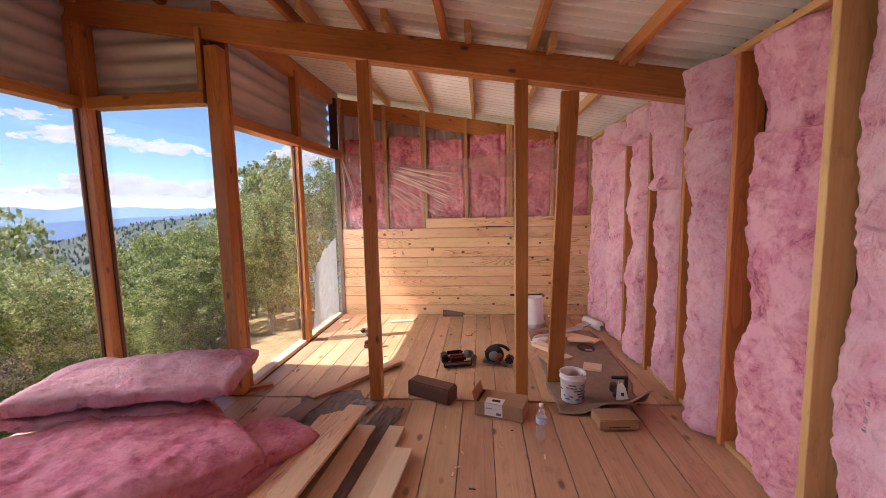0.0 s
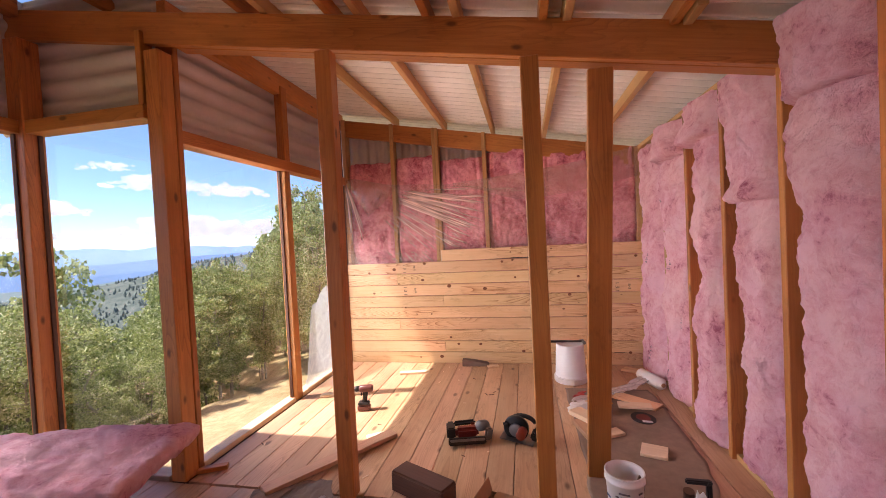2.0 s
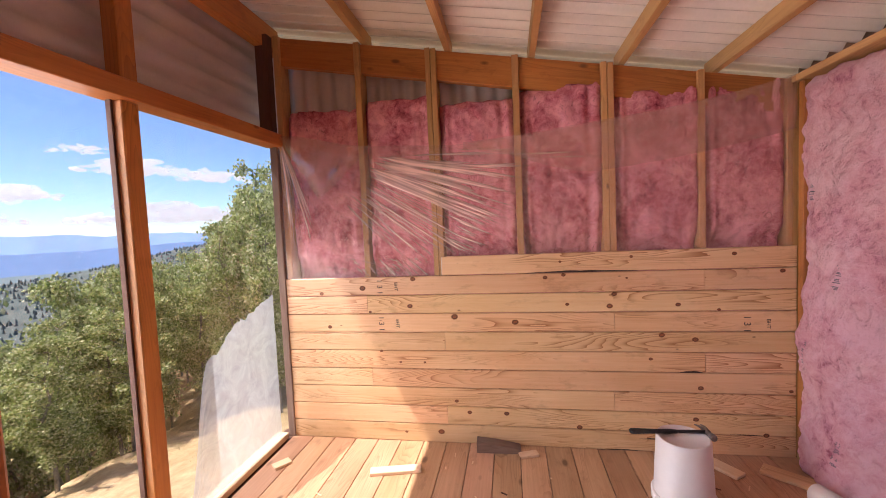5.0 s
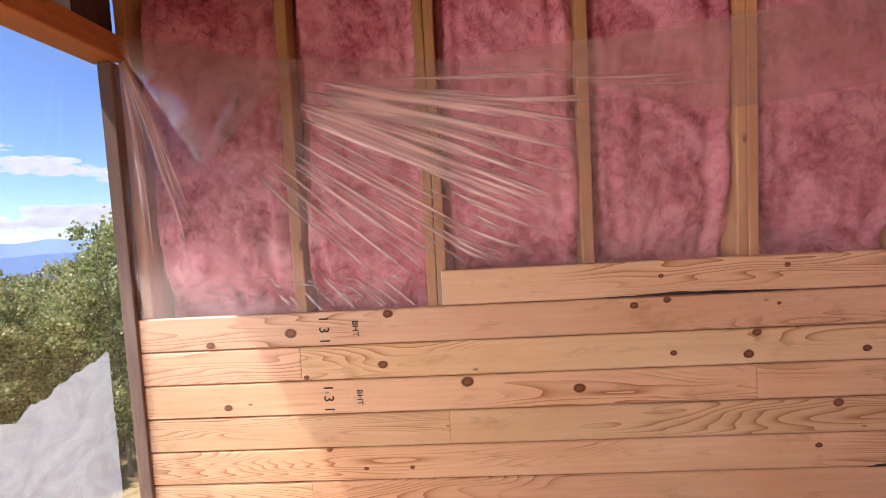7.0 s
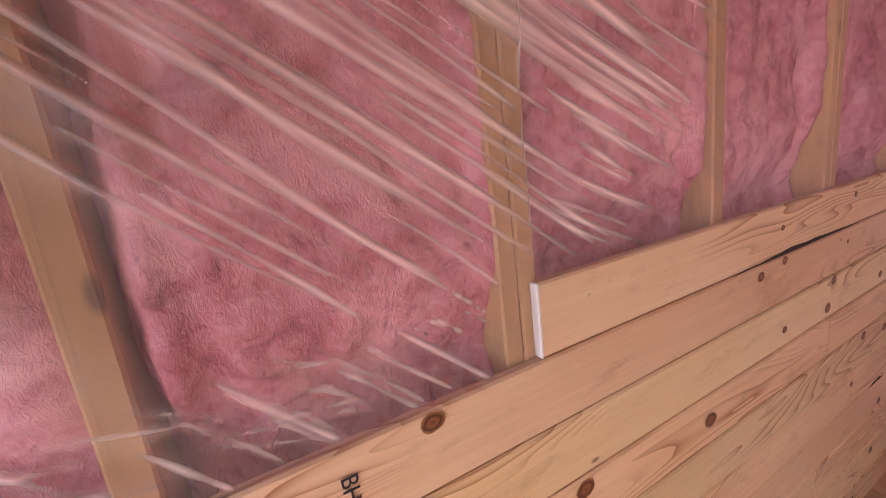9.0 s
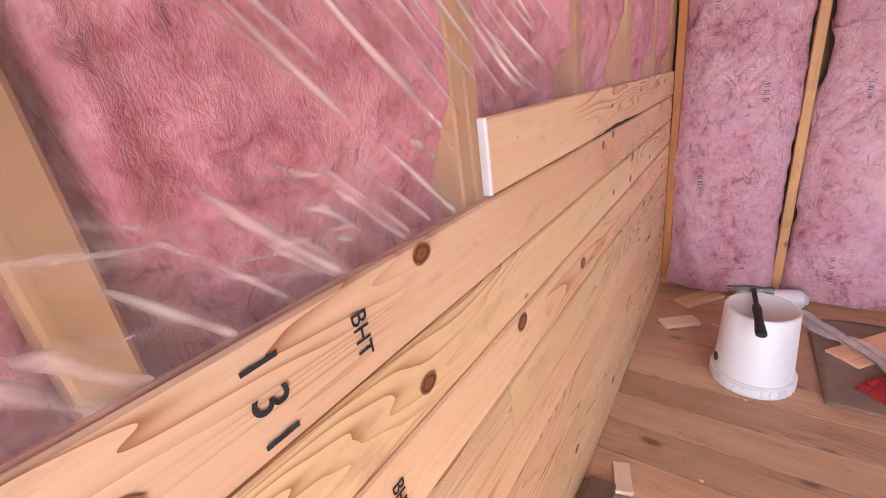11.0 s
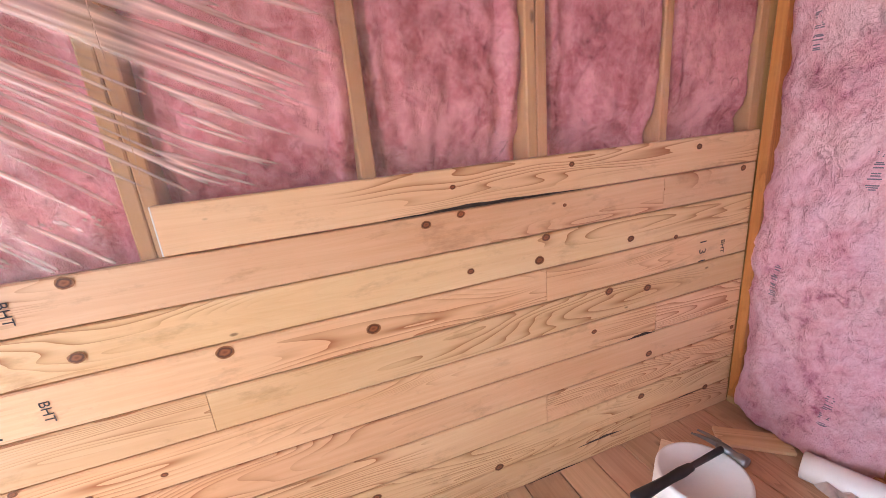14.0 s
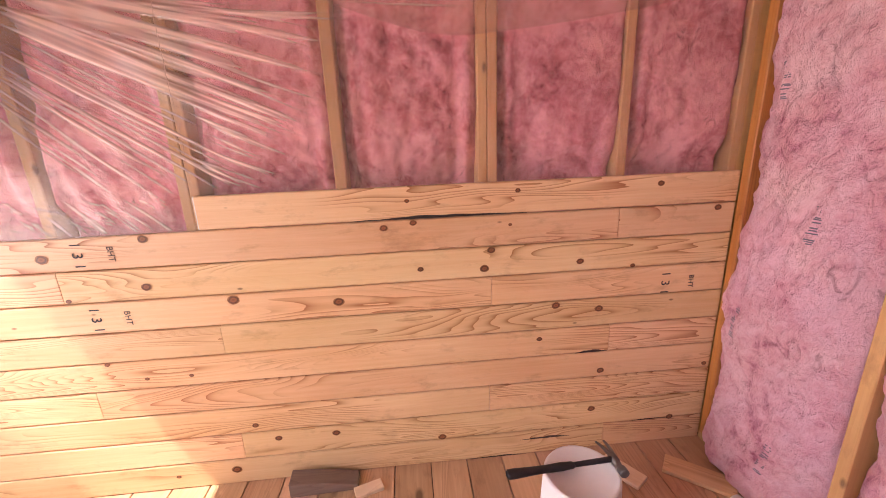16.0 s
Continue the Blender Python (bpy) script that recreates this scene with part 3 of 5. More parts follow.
EAST = (
    # stud below, stud above, batts: (foot, top, depth, bulge, foot flare)
    (-2.05, -1.45, ((0.02, 2.3, 0.120, 0.03, 0.0),)),
    (-1.45, -0.85, ((0.02, 2.3, 0.120, 0.03, 0.0),)),
    (-0.85, -0.22, ((0.02, 2.3, 0.120, 0.03, 0.0),)),
    (-0.22, 0.42, ((0.02, 2.3, 0.130, 0.03, 0.0),)),
    (0.42, 1.04, ((0.02, 2.31, 0.130, 0.04, 0.02),)),
    (1.04, 1.82, ((0.02, 1.40, 0.125, 0.04, 0.04), (1.36, 2.32, 0.105, 0.04, 0.0))),
    (1.82, 2.45, ((0.02, 1.86, 0.125, 0.04, 0.04), (1.84, 2.33, 0.11, 0.04, 0.0))),
    (2.45, 3.02, ((0.02, 2.06, 0.175, 0.06, 0.04), (2.0, 2.36, 0.230, 0.06, 0.0))),
    (3.02, 3.61, ((0.02, 1.66, 0.145, 0.04, 0.02), (1.60, 2.33, 0.195, 0.06, 0.07))),
    (3.61, 4.18, ((0.02, 2.12, 0.160, 0.05, 0.05), (2.06, 2.35, 0.230, 0.06, 0.04))),
    (4.18, 4.84, ((0.02, 1.48, 0.150, 0.04, 0.02), (1.44, 2.08, 0.170, 0.05, 0.02), (2.05, 2.32, 0.220, 0.05, 0.03))),
    (4.84, 5.40, ((0.02, 2.30, 0.18, 0.05, 0.03),)),
)
M_PRINT = plain("grey_batt_print", (0.22, 0.16, 0.20), 0.9, 0, 0.1, 0.02)


def print_on(ob, u, z, letters, seed):
    """A faded row of unreadable print that runs down the face of a batt."""
    tree = BVHTree.FromPolygons([v.co.copy() for v in ob.data.vertices], [tuple(q.vertices) for q in ob.data.polygons])
    rng = random.Random(seed)
    bm = bmesh.new()
    for i in range(letters):
        for j in range(3):
            cz = z - 0.036 * i - 0.008 * j + rng.uniform(-0.002, 0.002)
            w = rng.uniform(0.008, 0.017)
            quad = []
            for a, b in ((-w, -0.0022), (w, -0.0022), (w, 0.0022), (-w, 0.0022)):
                hit = tree.ray_cast(Vector((u + a, -1.0, cz + b)), Vector((0, 1, 0)))[0]
                if hit is None:
                    break
                quad.append(hit + Vector((0, -0.0015, 0)))
            if len(quad) == 4:
                bm.faces.new([bm.verts.new(c) for c in quad])
    pr = new("print", mesh_of(bm, "print"))
    pr.data.materials.append(M_PRINT)
    pr.parent = ob
    return pr


for k, (y0, y1, batts) in enumerate(EAST):
    for j, (z0, z1, depth, bulge, flare) in enumerate(batts):
        w = y1 - y0 - (0.075 if k < 10 else 0.045) + (0.02 if j else 0.0) + (0.07 if y1 > 5.3 else 0.0)
        mid_y = (y0 + y1) / 2 + (0.03 if y1 > 5.3 else 0.0)
        ob = part("insulation_batt", wool_mesh(w, z1 - z0, depth, 20 + 3 * k + j, bulge, 0.022, step=0.0155, foot=flare, edge=3.4, keep=0.34, lump=0.075 if y1 < 5.3 else 0.045), M_PINKMID if k == 6 else M_PINKPALE, at=pose(1.602, mid_y, z0, 0, 0, -90))
        tagged(ob, "pink glass wool batt bulging out between wall studs", "insulation", "batts in the side wall")
        if k in (5, 10, 11):
            tall = z1 - z0
            for i in range(int(tall / 0.5) + 1):
                zz = 0.22 + 0.5 * i
                if zz < tall - 0.06:
                    print_on(ob, (-0.12, 0.13)[(i + k) % 2], zz + 0.03 * ((3 * i + k) % 4), 4, 7 * k + i)


# ---- outdoors: ground, woods, hills, clouds ----
def ground_z(x, y):
    d = math.hypot(x + 1.0, y - 3.0)
    out = max(0.0, d - 4.0)
    fall = max(0.0, -x - 3.0) * 0.13 + max(0.0, y - 5.5) * 0.07
    steep = 0.34 * max(0.0, -x * 0.8 + (y - 3) * 0.6 - 13)
    z = -0.85 - 6 * (1 - math.exp(-fall / 6)) - 170 * (1 - math.exp(-steep / 170))
    z -= 2.3 * smooth01(-5.3, -8.5, x) * smooth01(12.0, 8.0, y)
    return z + 0.25 * noise.noise((x * 0.15, y * 0.15, 0)) * min(1, out / 8) + 0.05 * noise.noise((x * 0.8, y * 0.8, 3))


def land(name, near_a, near_b, green_a, green_b, scale, wild_a=(0.03, 0.05, 0.022), wild_b=(0.13, 0.15, 0.06)):
    n = Nodes(name)
    v = n.add("TexCoord").outputs["Object"]
    f1, f2 = n.noise(v, scale * 0.05, 4, 0.6), n.noise(v, scale, 6, 0.7)
    m = n.ramp(f1, [(0.42, (0, 0, 0)), (0.62, (1, 1, 1))])
    col = n.mix(m, n.ramp(f2, [(0.3, near_a), (0.7, near_b)]), n.ramp(f2, [(0.3, green_a), (0.7, green_b)]))
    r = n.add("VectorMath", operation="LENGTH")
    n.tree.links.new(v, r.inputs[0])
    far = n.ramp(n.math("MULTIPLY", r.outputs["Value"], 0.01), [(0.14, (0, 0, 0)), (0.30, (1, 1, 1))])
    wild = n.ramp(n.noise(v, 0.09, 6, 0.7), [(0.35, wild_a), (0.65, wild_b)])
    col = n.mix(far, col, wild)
    n.principled(col, 0.95, 0, n.bump(f2, 0.6, 0.05 * 6 / scale), Specular_IOR_Level=0.1)
    return n.mat


M_MEADOW = land("dry_meadow", (0.34, 0.24, 0.13), (0.58, 0.45, 0.28), (0.24, 0.19, 0.09), (0.42, 0.35, 0.19), 6.0)
# The slope's grey blue-green holds the haze of the distance.
M_HAZEWOODS = land("wooded_slope_hazed", (0.15, 0.155, 0.13), (0.24, 0.235, 0.20), (0.09, 0.105, 0.095), (0.13, 0.145, 0.13), 0.08, (0.075, 0.105, 0.10), (0.16, 0.19, 0.17))
bm = bmesh.new()
radii = [0, 2, 4, 5, 6, 7, 8, 9, 10, 12, 14, 17, 20, 25, 30, 40, 55, 75, 110, 160, 250, 400, 700, 1200, 2200, 4300]
seg = 96
rings = []
for r in radii:
    ring = []
    for i in range(seg):
        a = 2 * math.pi * i / seg
        gx, gy = r * math.cos(a) - 0.5, r * math.sin(a) + 2
        ring.append(bm.verts.new((gx, gy, ground_z(gx, gy))))
        if r == 0:
            break
    rings.append(ring)
for i in range(seg):
    bm.faces.new((rings[0][0], rings[1][i], rings[1][(i + 1) % seg]))
for a, b in zip(rings[1:], rings[2:]):
    for i in range(seg):
        j = (i + 1) % seg
        bm.faces.new((a[i], b[i], b[j], a[j]))
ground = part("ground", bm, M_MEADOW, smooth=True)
tagged(ground, "dry tan meadow falling away from the cabin", "ground", kind="structure")


def bearing(deg_left, d):
    """A place d metres off, so many degrees to the west of north."""
    a = radians(deg_left)
    return -d * math.sin(a), 3 + d * math.cos(a)


def hill_elev(deg_left):
    return -0.9 - 0.19 * (deg_left - 39.8) if deg_left < 52 else max(-6.0, -3.2 - 0.12 * (deg_left - 52))


def hill_point(deg_left, s):
    d = 130 + 420 * s
    x, y = bearing(deg_left, d)
    top = 1.5 + 550 * math.tan(radians(hill_elev(deg_left)))
    low = ground_z(x, y) - 4
    z = low + (top - low) * smooth01(0.15, 1.0, s) + 5 * noise.noise((x * 0.012, y * 0.012, 2)) * s
    return Vector((x, y, z))


bm = bmesh.new()
cols = []
for i in range(61):
    cols.append([bm.verts.new(hill_point(-10 + 85 * i / 60, j / 24)) for j in range(25)])
for a, b in zip(cols, cols[1:]):
    for j in range(24):
        bm.faces.new((a[j], a[j + 1], b[j + 1], b[j]))
hill = part("wooded_hillside", bm, M_HAZEWOODS, smooth=True)
tagged(hill, "wooded hillside across the draw, haze in its colour", "hillside", kind="structure")
# Conifers greyed and lightened with haze to blend into the slope.
M_CONIFER = plain("conifer_hazed", (0.15, 0.19, 0.175), 0.9, 0, 0.35, 0.3, 0.5)
bm = bmesh.new()
rng = random.Random(11)
for k in range(5200):
    p = hill_point(rng.uniform(5, 74), rng.uniform(0.18, 1.0) ** 0.8)
    if noise.noise((p.x * 0.02, p.y * 0.02, 7)) < -0.18:
        continue
    h, r = rng.uniform(1.8, 4.5), rng.uniform(0.9, 1.7)
    ring = [bm.verts.new((p.x + r * math.cos(a), p.y + r * math.sin(a), p.z - 0.5)) for a in (0, 1.26, 2.51, 3.77, 5.03)]
    tip = bm.verts.new((p.x, p.y, p.z + h))
    for i in range(5):
        bm.faces.new((ring[i], ring[(i + 1) % 5], tip))
tagged(part("far_conifers", bm, M_CONIFER), "scattered conifers on the far slope, hazed in colour", "trees", kind="stuff")


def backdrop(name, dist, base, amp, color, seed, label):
    """A far range as a plain glowing backdrop beyond the valley. Its colour carries the haze."""
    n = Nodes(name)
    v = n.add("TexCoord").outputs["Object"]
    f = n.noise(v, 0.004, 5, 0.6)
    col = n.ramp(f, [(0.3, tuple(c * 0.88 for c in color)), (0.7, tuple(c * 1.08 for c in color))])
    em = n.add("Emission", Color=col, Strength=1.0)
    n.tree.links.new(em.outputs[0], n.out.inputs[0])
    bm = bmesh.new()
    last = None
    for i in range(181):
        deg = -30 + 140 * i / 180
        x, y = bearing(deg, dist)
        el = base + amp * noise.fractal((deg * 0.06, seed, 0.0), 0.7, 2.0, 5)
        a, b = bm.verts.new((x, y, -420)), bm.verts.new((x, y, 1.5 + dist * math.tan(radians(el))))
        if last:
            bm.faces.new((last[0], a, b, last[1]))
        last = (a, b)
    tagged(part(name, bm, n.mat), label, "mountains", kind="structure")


backdrop("backdrop_far", 4000, 0.55, 0.7, (0.26, 0.42, 0.72), 3.1, "far mountain range with pale blue haze painted in")
backdrop("backdrop_mid", 3200, -0.9, 0.5, (0.17, 0.29, 0.54), 8.4, "mountain range beyond the valley, blue haze painted in")
backdrop("backdrop_valley", 2000, -2.9, 0.5, (0.21, 0.29, 0.33), 5.7, "green valley floor with haze painted in")


def cloud_material():
    n = Nodes("cloud_white_glow")
    v = n.add("TexCoord").outputs["Object"]
    f = n.noise(v, 0.022, 6, 0.65)
    df = n.add("BsdfDiffuse", Color=(0.28, 0.28, 0.29, 1))
    # Emission glow added so the undersides stay bright.
    em = n.add("Emission", Color=(0.85, 0.90, 1.0, 1), Strength=0.5)
    both = n.add("AddShader")
    n.tree.links.new(df.outputs[0], both.inputs[0])
    n.tree.links.new(em.outputs[0], both.inputs[1])
    tr = n.add("BsdfTransparent", Color=(1, 1, 1, 1))
    m = n.add("MixShader")
    n.tree.links.new(n.ramp(f, [(0.30, (0.0, 0.0, 0.0)), (0.66, (0.55, 0.55, 0.55))]), m.inputs[0])
    n.tree.links.new(tr.outputs[0], m.inputs[1])
    n.tree.links.new(both.outputs[0], m.inputs[2])
    n.tree.links.new(m.outputs[0], n.out.inputs[0])
    return n.mat


M_CLOUD = cloud_material()
rng = random.Random(21)
for deg, el, wide, tall in ((46, 7.6, 9, 1.7), (38.5, 7.0, 6, 1.4), (44, 2.2, 13, 2.5), (35.5, 2.0, 7, 2.1), (56.5, 4.6, 6, 1.6), (59, 2.2, 6, 1.1), (66, 7.4, 9, 1.8), (72, 3.8, 10, 1.8), (25, 6.0, 7, 2.2), (51, 9.6, 4, 0.7)):
    bm = bmesh.new()
    d = 2600
    for k in range(int(30 + wide * 5)):
        u = rng.gauss(0, 0.33)
        u = max(-0.6, min(0.6, u))
        x, y = bearing(deg + u * wide, d + rng.uniform(-60, 60))
        up = rng.uniform(0, 1) ** 1.6 * (1 - (u / 0.62) ** 2)
        z = 1.5 + d * math.tan(radians(el + up * tall * 0.8))
        r = d * radians(tall) * rng.uniform(0.12, 0.36) * (1.1 - 0.8 * abs(u))
        bmesh.ops.create_icosphere(bm, subdivisions=2, radius=r, matrix=Matrix.Translation((x, y, z)) @ Matrix.Diagonal((1.9, 1.9, 0.62, 1)))
    for v in bm.verts:
        v.co += Vector((0, 0, 1)) * 14 * noise.fractal(v.co * 0.012, 0.7, 2.0, 4) + v.co.normalized() * 6 * noise.noise(v.co * 0.04)
    tagged(part("cloud", bm, M_CLOUD, smooth=True), "small white cumulus cloud over the mountains", "cloud", "clouds", "structure")


# aspens
def leaf_material():
    n = Nodes("aspen_leaf")
    rnd = n.add("NewGeometry").outputs["Random Per Island"]
    col = n.ramp(rnd, [(0.0, (0.07, 0.11, 0.03)), (0.35, (0.28, 0.35, 0.12)), (0.75, (0.50, 0.55, 0.27)), (1.0, (0.76, 0.76, 0.56))])
    p = n.principled(col, 0.55)
    tl = n.add("BsdfTranslucent", Color=n.mix(0.5, col, (0.46, 0.52, 0.16)))
    m = n.add("MixShader")
    m.inputs[0].default_value = 0.42
    n.tree.links.new(p.outputs[0], m.inputs[1])
    n.tree.links.new(tl.outputs[0], m.inputs[2])
    n.tree.links.new(m.outputs[0], n.out.inputs[0])
    return n.mat


M_LEAF = leaf_material()
M_BARK = plain("aspen_bark", (0.30, 0.28, 0.22), 0.85, 0, 0.3, 0.3, 9.0)


def limb(bm, p, q, r0, r1, sides=6):
    axis = (q - p).normalized()
    side = axis.orthogonal().normalized()
    other = axis.cross(side)
    a, b = [], []
    for i in range(sides):
        t = 2 * math.pi * i / sides
        o = side * math.cos(t) + other * math.sin(t)
        a.append(bm.verts.new(p + o * r0))
        b.append(bm.verts.new(q + o * r1))
    for i in range(sides):
        j = (i + 1) % sides
        bm.faces.new((a[i], a[j], b[j], b[i]))


def aspen(seed, leaves, leaf_size, height=5.0, crown=1.05):
    rng = random.Random(seed)
    wood_bm = bmesh.new()
    p = Vector((0, 0, -0.3))
    stem = [p]
    for k in range(7):
        p = Vector((0.10 * rng.gauss(0, 1) * (k > 0), 0.10 * rng.gauss(0, 1) * (k > 0), height * (k + 1) / 7 * 0.97))
        stem.append(p)
    for k, (a, b) in enumerate(zip(stem, stem[1:])):
        limb(wood_bm, a, b, 0.05 * (1 - k / 7.6), 0.05 * (1 - (k + 1) / 7.6), 7)
    tips = []
    for k in range(60):
        h = rng.uniform(0.16, 0.97)
        base = stem[min(6, int(h * 7))].lerp(stem[min(7, int(h * 7) + 1)], (h * 7) % 1)
        a = rng.uniform(0, 2 * math.pi)
        reach = crown * (0.35 + 0.75 * math.sin(math.pi * min(1, (1.02 - h) * 1.25)) ** 0.8) * rng.uniform(0.5, 1.1)
        tip = base + Vector((math.cos(a) * reach, math.sin(a) * reach, rng.uniform(0.15, 0.6) * reach))
        limb(wood_bm, base, tip, 0.013, 0.004, 4)
        tips.append((base, tip))
    tufts = [base.lerp(tip, rng.uniform(0.35, 1.08)) + Vector((rng.gauss(0, 0.06), rng.gauss(0, 0.06), rng.gauss(0, 0.06))) for base, tip in tips for _ in range(4)]
    verts, faces = [], []
    for k in range(leaves):
        c = rng.choice(tufts) + Vector((rng.gauss(0, 0.085), rng.gauss(0, 0.085), rng.gauss(0, 0.075)))
        s = leaf_size * rng.uniform(0.6, 1.25)
        t = Euler((rng.uniform(0, 6.3), rng.uniform(0, 6.3), rng.uniform(0, 6.3))).to_matrix()
        i = len(verts)
        verts += [c + t @ Vector(o) * s for o in ((-0.5, 0, 0), (0, -0.42, 0.08), (0.55, 0, 0), (0, 0.42, 0.08))]
        faces.append((i, i + 1, i + 2, i + 3))
    me = bpy.data.meshes.new("crown")
    me.from_pydata([tuple(v) for v in verts], [], faces)
    tree = thing("aspen", "slender young aspen with small grey-green leaves", "tree", (0, 0, 0), "aspen grove")
    part("trunk", wood_bm, M_BARK, tree, "pale greyish bark")
    part("crown", me, M_LEAF, tree)
    return tree


protos = [aspen(100 + k, *((8000, 0.07) if k < 4 else (2800, 0.12)), 5.0, (0.78, 0.66, 0.90, 0.72)[k % 4]) for k in range(8)]
rng = random.Random(5)
spots = []


def plant(x, y, top, k):
    base = ground_z(x, y)
    s = (top - base) / 5.2
    kind = k % 4 + (0 if math.hypot(x, y - 1.7) < 10.5 else 4)
    ob = protos[kind] if not any(q == kind for *_, q in spots) else None
    m = Matrix.Translation((x, y, base)) @ Matrix.Rotation(rng.uniform(0, 6.28), 4, "Z") @ Matrix.Diagonal((max(s, 0.6) * 0.9, max(s, 0.6) * 0.9, s, 1))
    if ob is None:
        ob = copy_thing(protos[kind], m)
    ob.matrix_basis = m
    spots.append((x, y, top, kind))


# the taller ones beside the end wall, then the grove that drops away
for k, (x, y, top) in enumerate(((-4.45, 9.1, 3.05), (-3.7, 9.6, 2.7), (-2.9, 10.2, 2.9), (-5.3, 9.6, 2.0), (-4.3, 10.8, 3.1), (-5.4, 8.5, 1.35), (-2.0, 10.8, 3.2), (-6.2, 8.4, 1.45), (-6.3, 7.8, 1.35), (-6.6, 7.4, 1.32), (-12.1, 8.8, 2.1), (-7.2, 9.0, 1.4), (-6.0, 9.2, 1.5))):
    plant(x, y, top, k)

SKYLINE = ((29, 2.0), (31, 9.0), (34, 6.0), (37.5, 1.0), (39.8, -1.7), (42.9, -0.3), (46, -1.6), (47.5, -3.5), (48.8, -1.4), (50, -5.5), (54, -8.5), (57, -6.5), (58.6, -3.5), (61, -2.6), (64, -2.4), (68, -5.0), (77, -6.0))


def skyline(deg):
    """How high the grove stands against the view, in degrees, by bearing from the room."""
    for (a, ea), (b, eb) in zip(SKYLINE, SKYLINE[1:]):
        if a <= deg <= b:
            return ea + (eb - ea) * (deg - a) / (b - a)
    return -6.0


for count, near, far, slack in ((56, 6.4, 9.5, 0.28), (70, 9.0, 15, 0.45), (40, 14, 26, 1.2), (25, 24, 48, 3.0)):
    planted = tries = 0
    while planted < count and tries < 1500:
        tries += 1
        deg, d = rng.uniform(30, 76), rng.uniform(near, far)
        if 50 < deg < 58 and d < 10:
            continue
        x, y = -d * math.sin(radians(deg)), 1.7 + d * math.cos(radians(deg))
        if x > -3.7 or (x > -5.5 and y < 8.0) or any((x - a) ** 2 + (y - b) ** 2 < slack for a, b, *_ in spots):
            continue
        top = 1.5 + d * math.tan(radians(skyline(deg) - abs(rng.gauss(0, 2.2)) - 0.8 * (near < 7)))
        if top - ground_z(x, y) < 0.9:
            continue
        plant(x, y, min(top, ground_z(x, y) + 8), len(spots))
        planted += 1

# meadow grass and low brush close to the cabin
M_GRASS = plain("dry_grass", (0.56, 0.44, 0.25), 0.9, 0, 0.3, 0.0, 3.0)
verts, faces = [], []
rng = random.Random(8)
for k in range(3500):
    x, y = rng.uniform(-9.5, -2.4), rng.uniform(0.5, 11.0)
    if (x > -3.4 and y < 3.2) or (x > -2.3 and y < 5.8):
        continue
    z = ground_z(x, y) - 0.02
    a, h, w = rng.uniform(0, 6.3), rng.uniform(0.02, 0.07), rng.uniform(0.003, 0.006)
    lx, ly = rng.gauss(0, 0.03), rng.gauss(0, 0.03)
    i = len(verts)
    verts += [(x - w * math.cos(a), y - w * math.sin(a), z), (x + w * math.cos(a), y + w * math.sin(a), z), (x + lx, y + ly, z + h)]
    faces.append((i, i + 1, i + 2))
me = bpy.data.meshes.new("grass")
me.from_pydata(verts, [], faces)
tagged(part("grass", me, M_GRASS), "dry straw-coloured grass stems on the meadow", "grass", kind="stuff")


# ---- plastic sheets ----
def sheet_top(x):
    """The upper edge of the film on the end wall, which sags from nail to nail."""
    if x < -1.2:
        return 2.27 - 0.12 * smooth01(-1.9, -1.2, x)
    return 2.15 - 0.03 * math.sin(math.pi * smooth01(-1.2, 0.0, x)) + 0.10 * max(0, x + 0.1) + 0.07 * max(0, x - 0.5) ** 2


film = thing("vapour_film", "clear plastic film creased and stretched over pink batts", "plastic sheet", (0, 5.45, 1.2))
NX, NZ = 1120, 360
fx = np.concatenate((np.linspace(-1.93, -0.2, 861)[:-1], np.linspace(-0.2, 1.46, 261)))
low = np.where(fx < -0.737, 1.205, 1.338)
top = np.array([sheet_top(x) for x in fx])
gx = np.repeat(fx[None, :], NZ + 1, axis=0)
gz = low[None, :] + (top - low)[None, :] * (np.arange(NZ + 1) / NZ)[:, None]
gather_sheen, relief = np.zeros_like(gx), np.zeros_like(gx)
rng = random.Random(31)


def ease(a, b, t):
    t = np.clip((t - a) / (b - a), 0, 1)
    return t * t * (3 - 2 * t)


def gather(p, q, wide, thick, sag=0.0, fade=0.55):
    """Pulls the film into a tapering fold from p to q: a tight crease with a slack side. The milkiness it adds includes
    the fold's glint.
    """
    global gather_sheen, relief
    dx, dz = q[0] - p[0], q[1] - p[1]
    length = math.hypot(dx, dz)
    t = ((gx - p[0]) * dx + (gz - p[1]) * dz) / length ** 2
    off = ((gx - p[0]) * -dz + (gz - p[1]) * dx) / length
    off = off - sag * np.sin(np.pi * np.clip(t, 0, 1)) - 0.004 * length * np.sin(t * rng.uniform(4, 9) + rng.uniform(0, 6))
    taper = ease(0.0, 0.3, t) * ease(1.0, fade, t) * (0.75 + 0.25 * np.sin(t * rng.uniform(5, 14) + rng.uniform(0, 6)))
    w = wide * (0.4 + 0.6 * taper)
    side = rng.choice((-1, 1))
    slack = np.where(off * side > 0, np.exp(-np.abs(off) / w), np.exp(-np.abs(off) / (0.22 * w)))
    crease = np.exp(-((off / (0.25 * w + 0.0030)) ** 2))
    gather_sheen = gather_sheen + thick * taper * (0.6 * crease + 0.4 * slack)
    relief = relief + 0.3 * wide * taper * slack


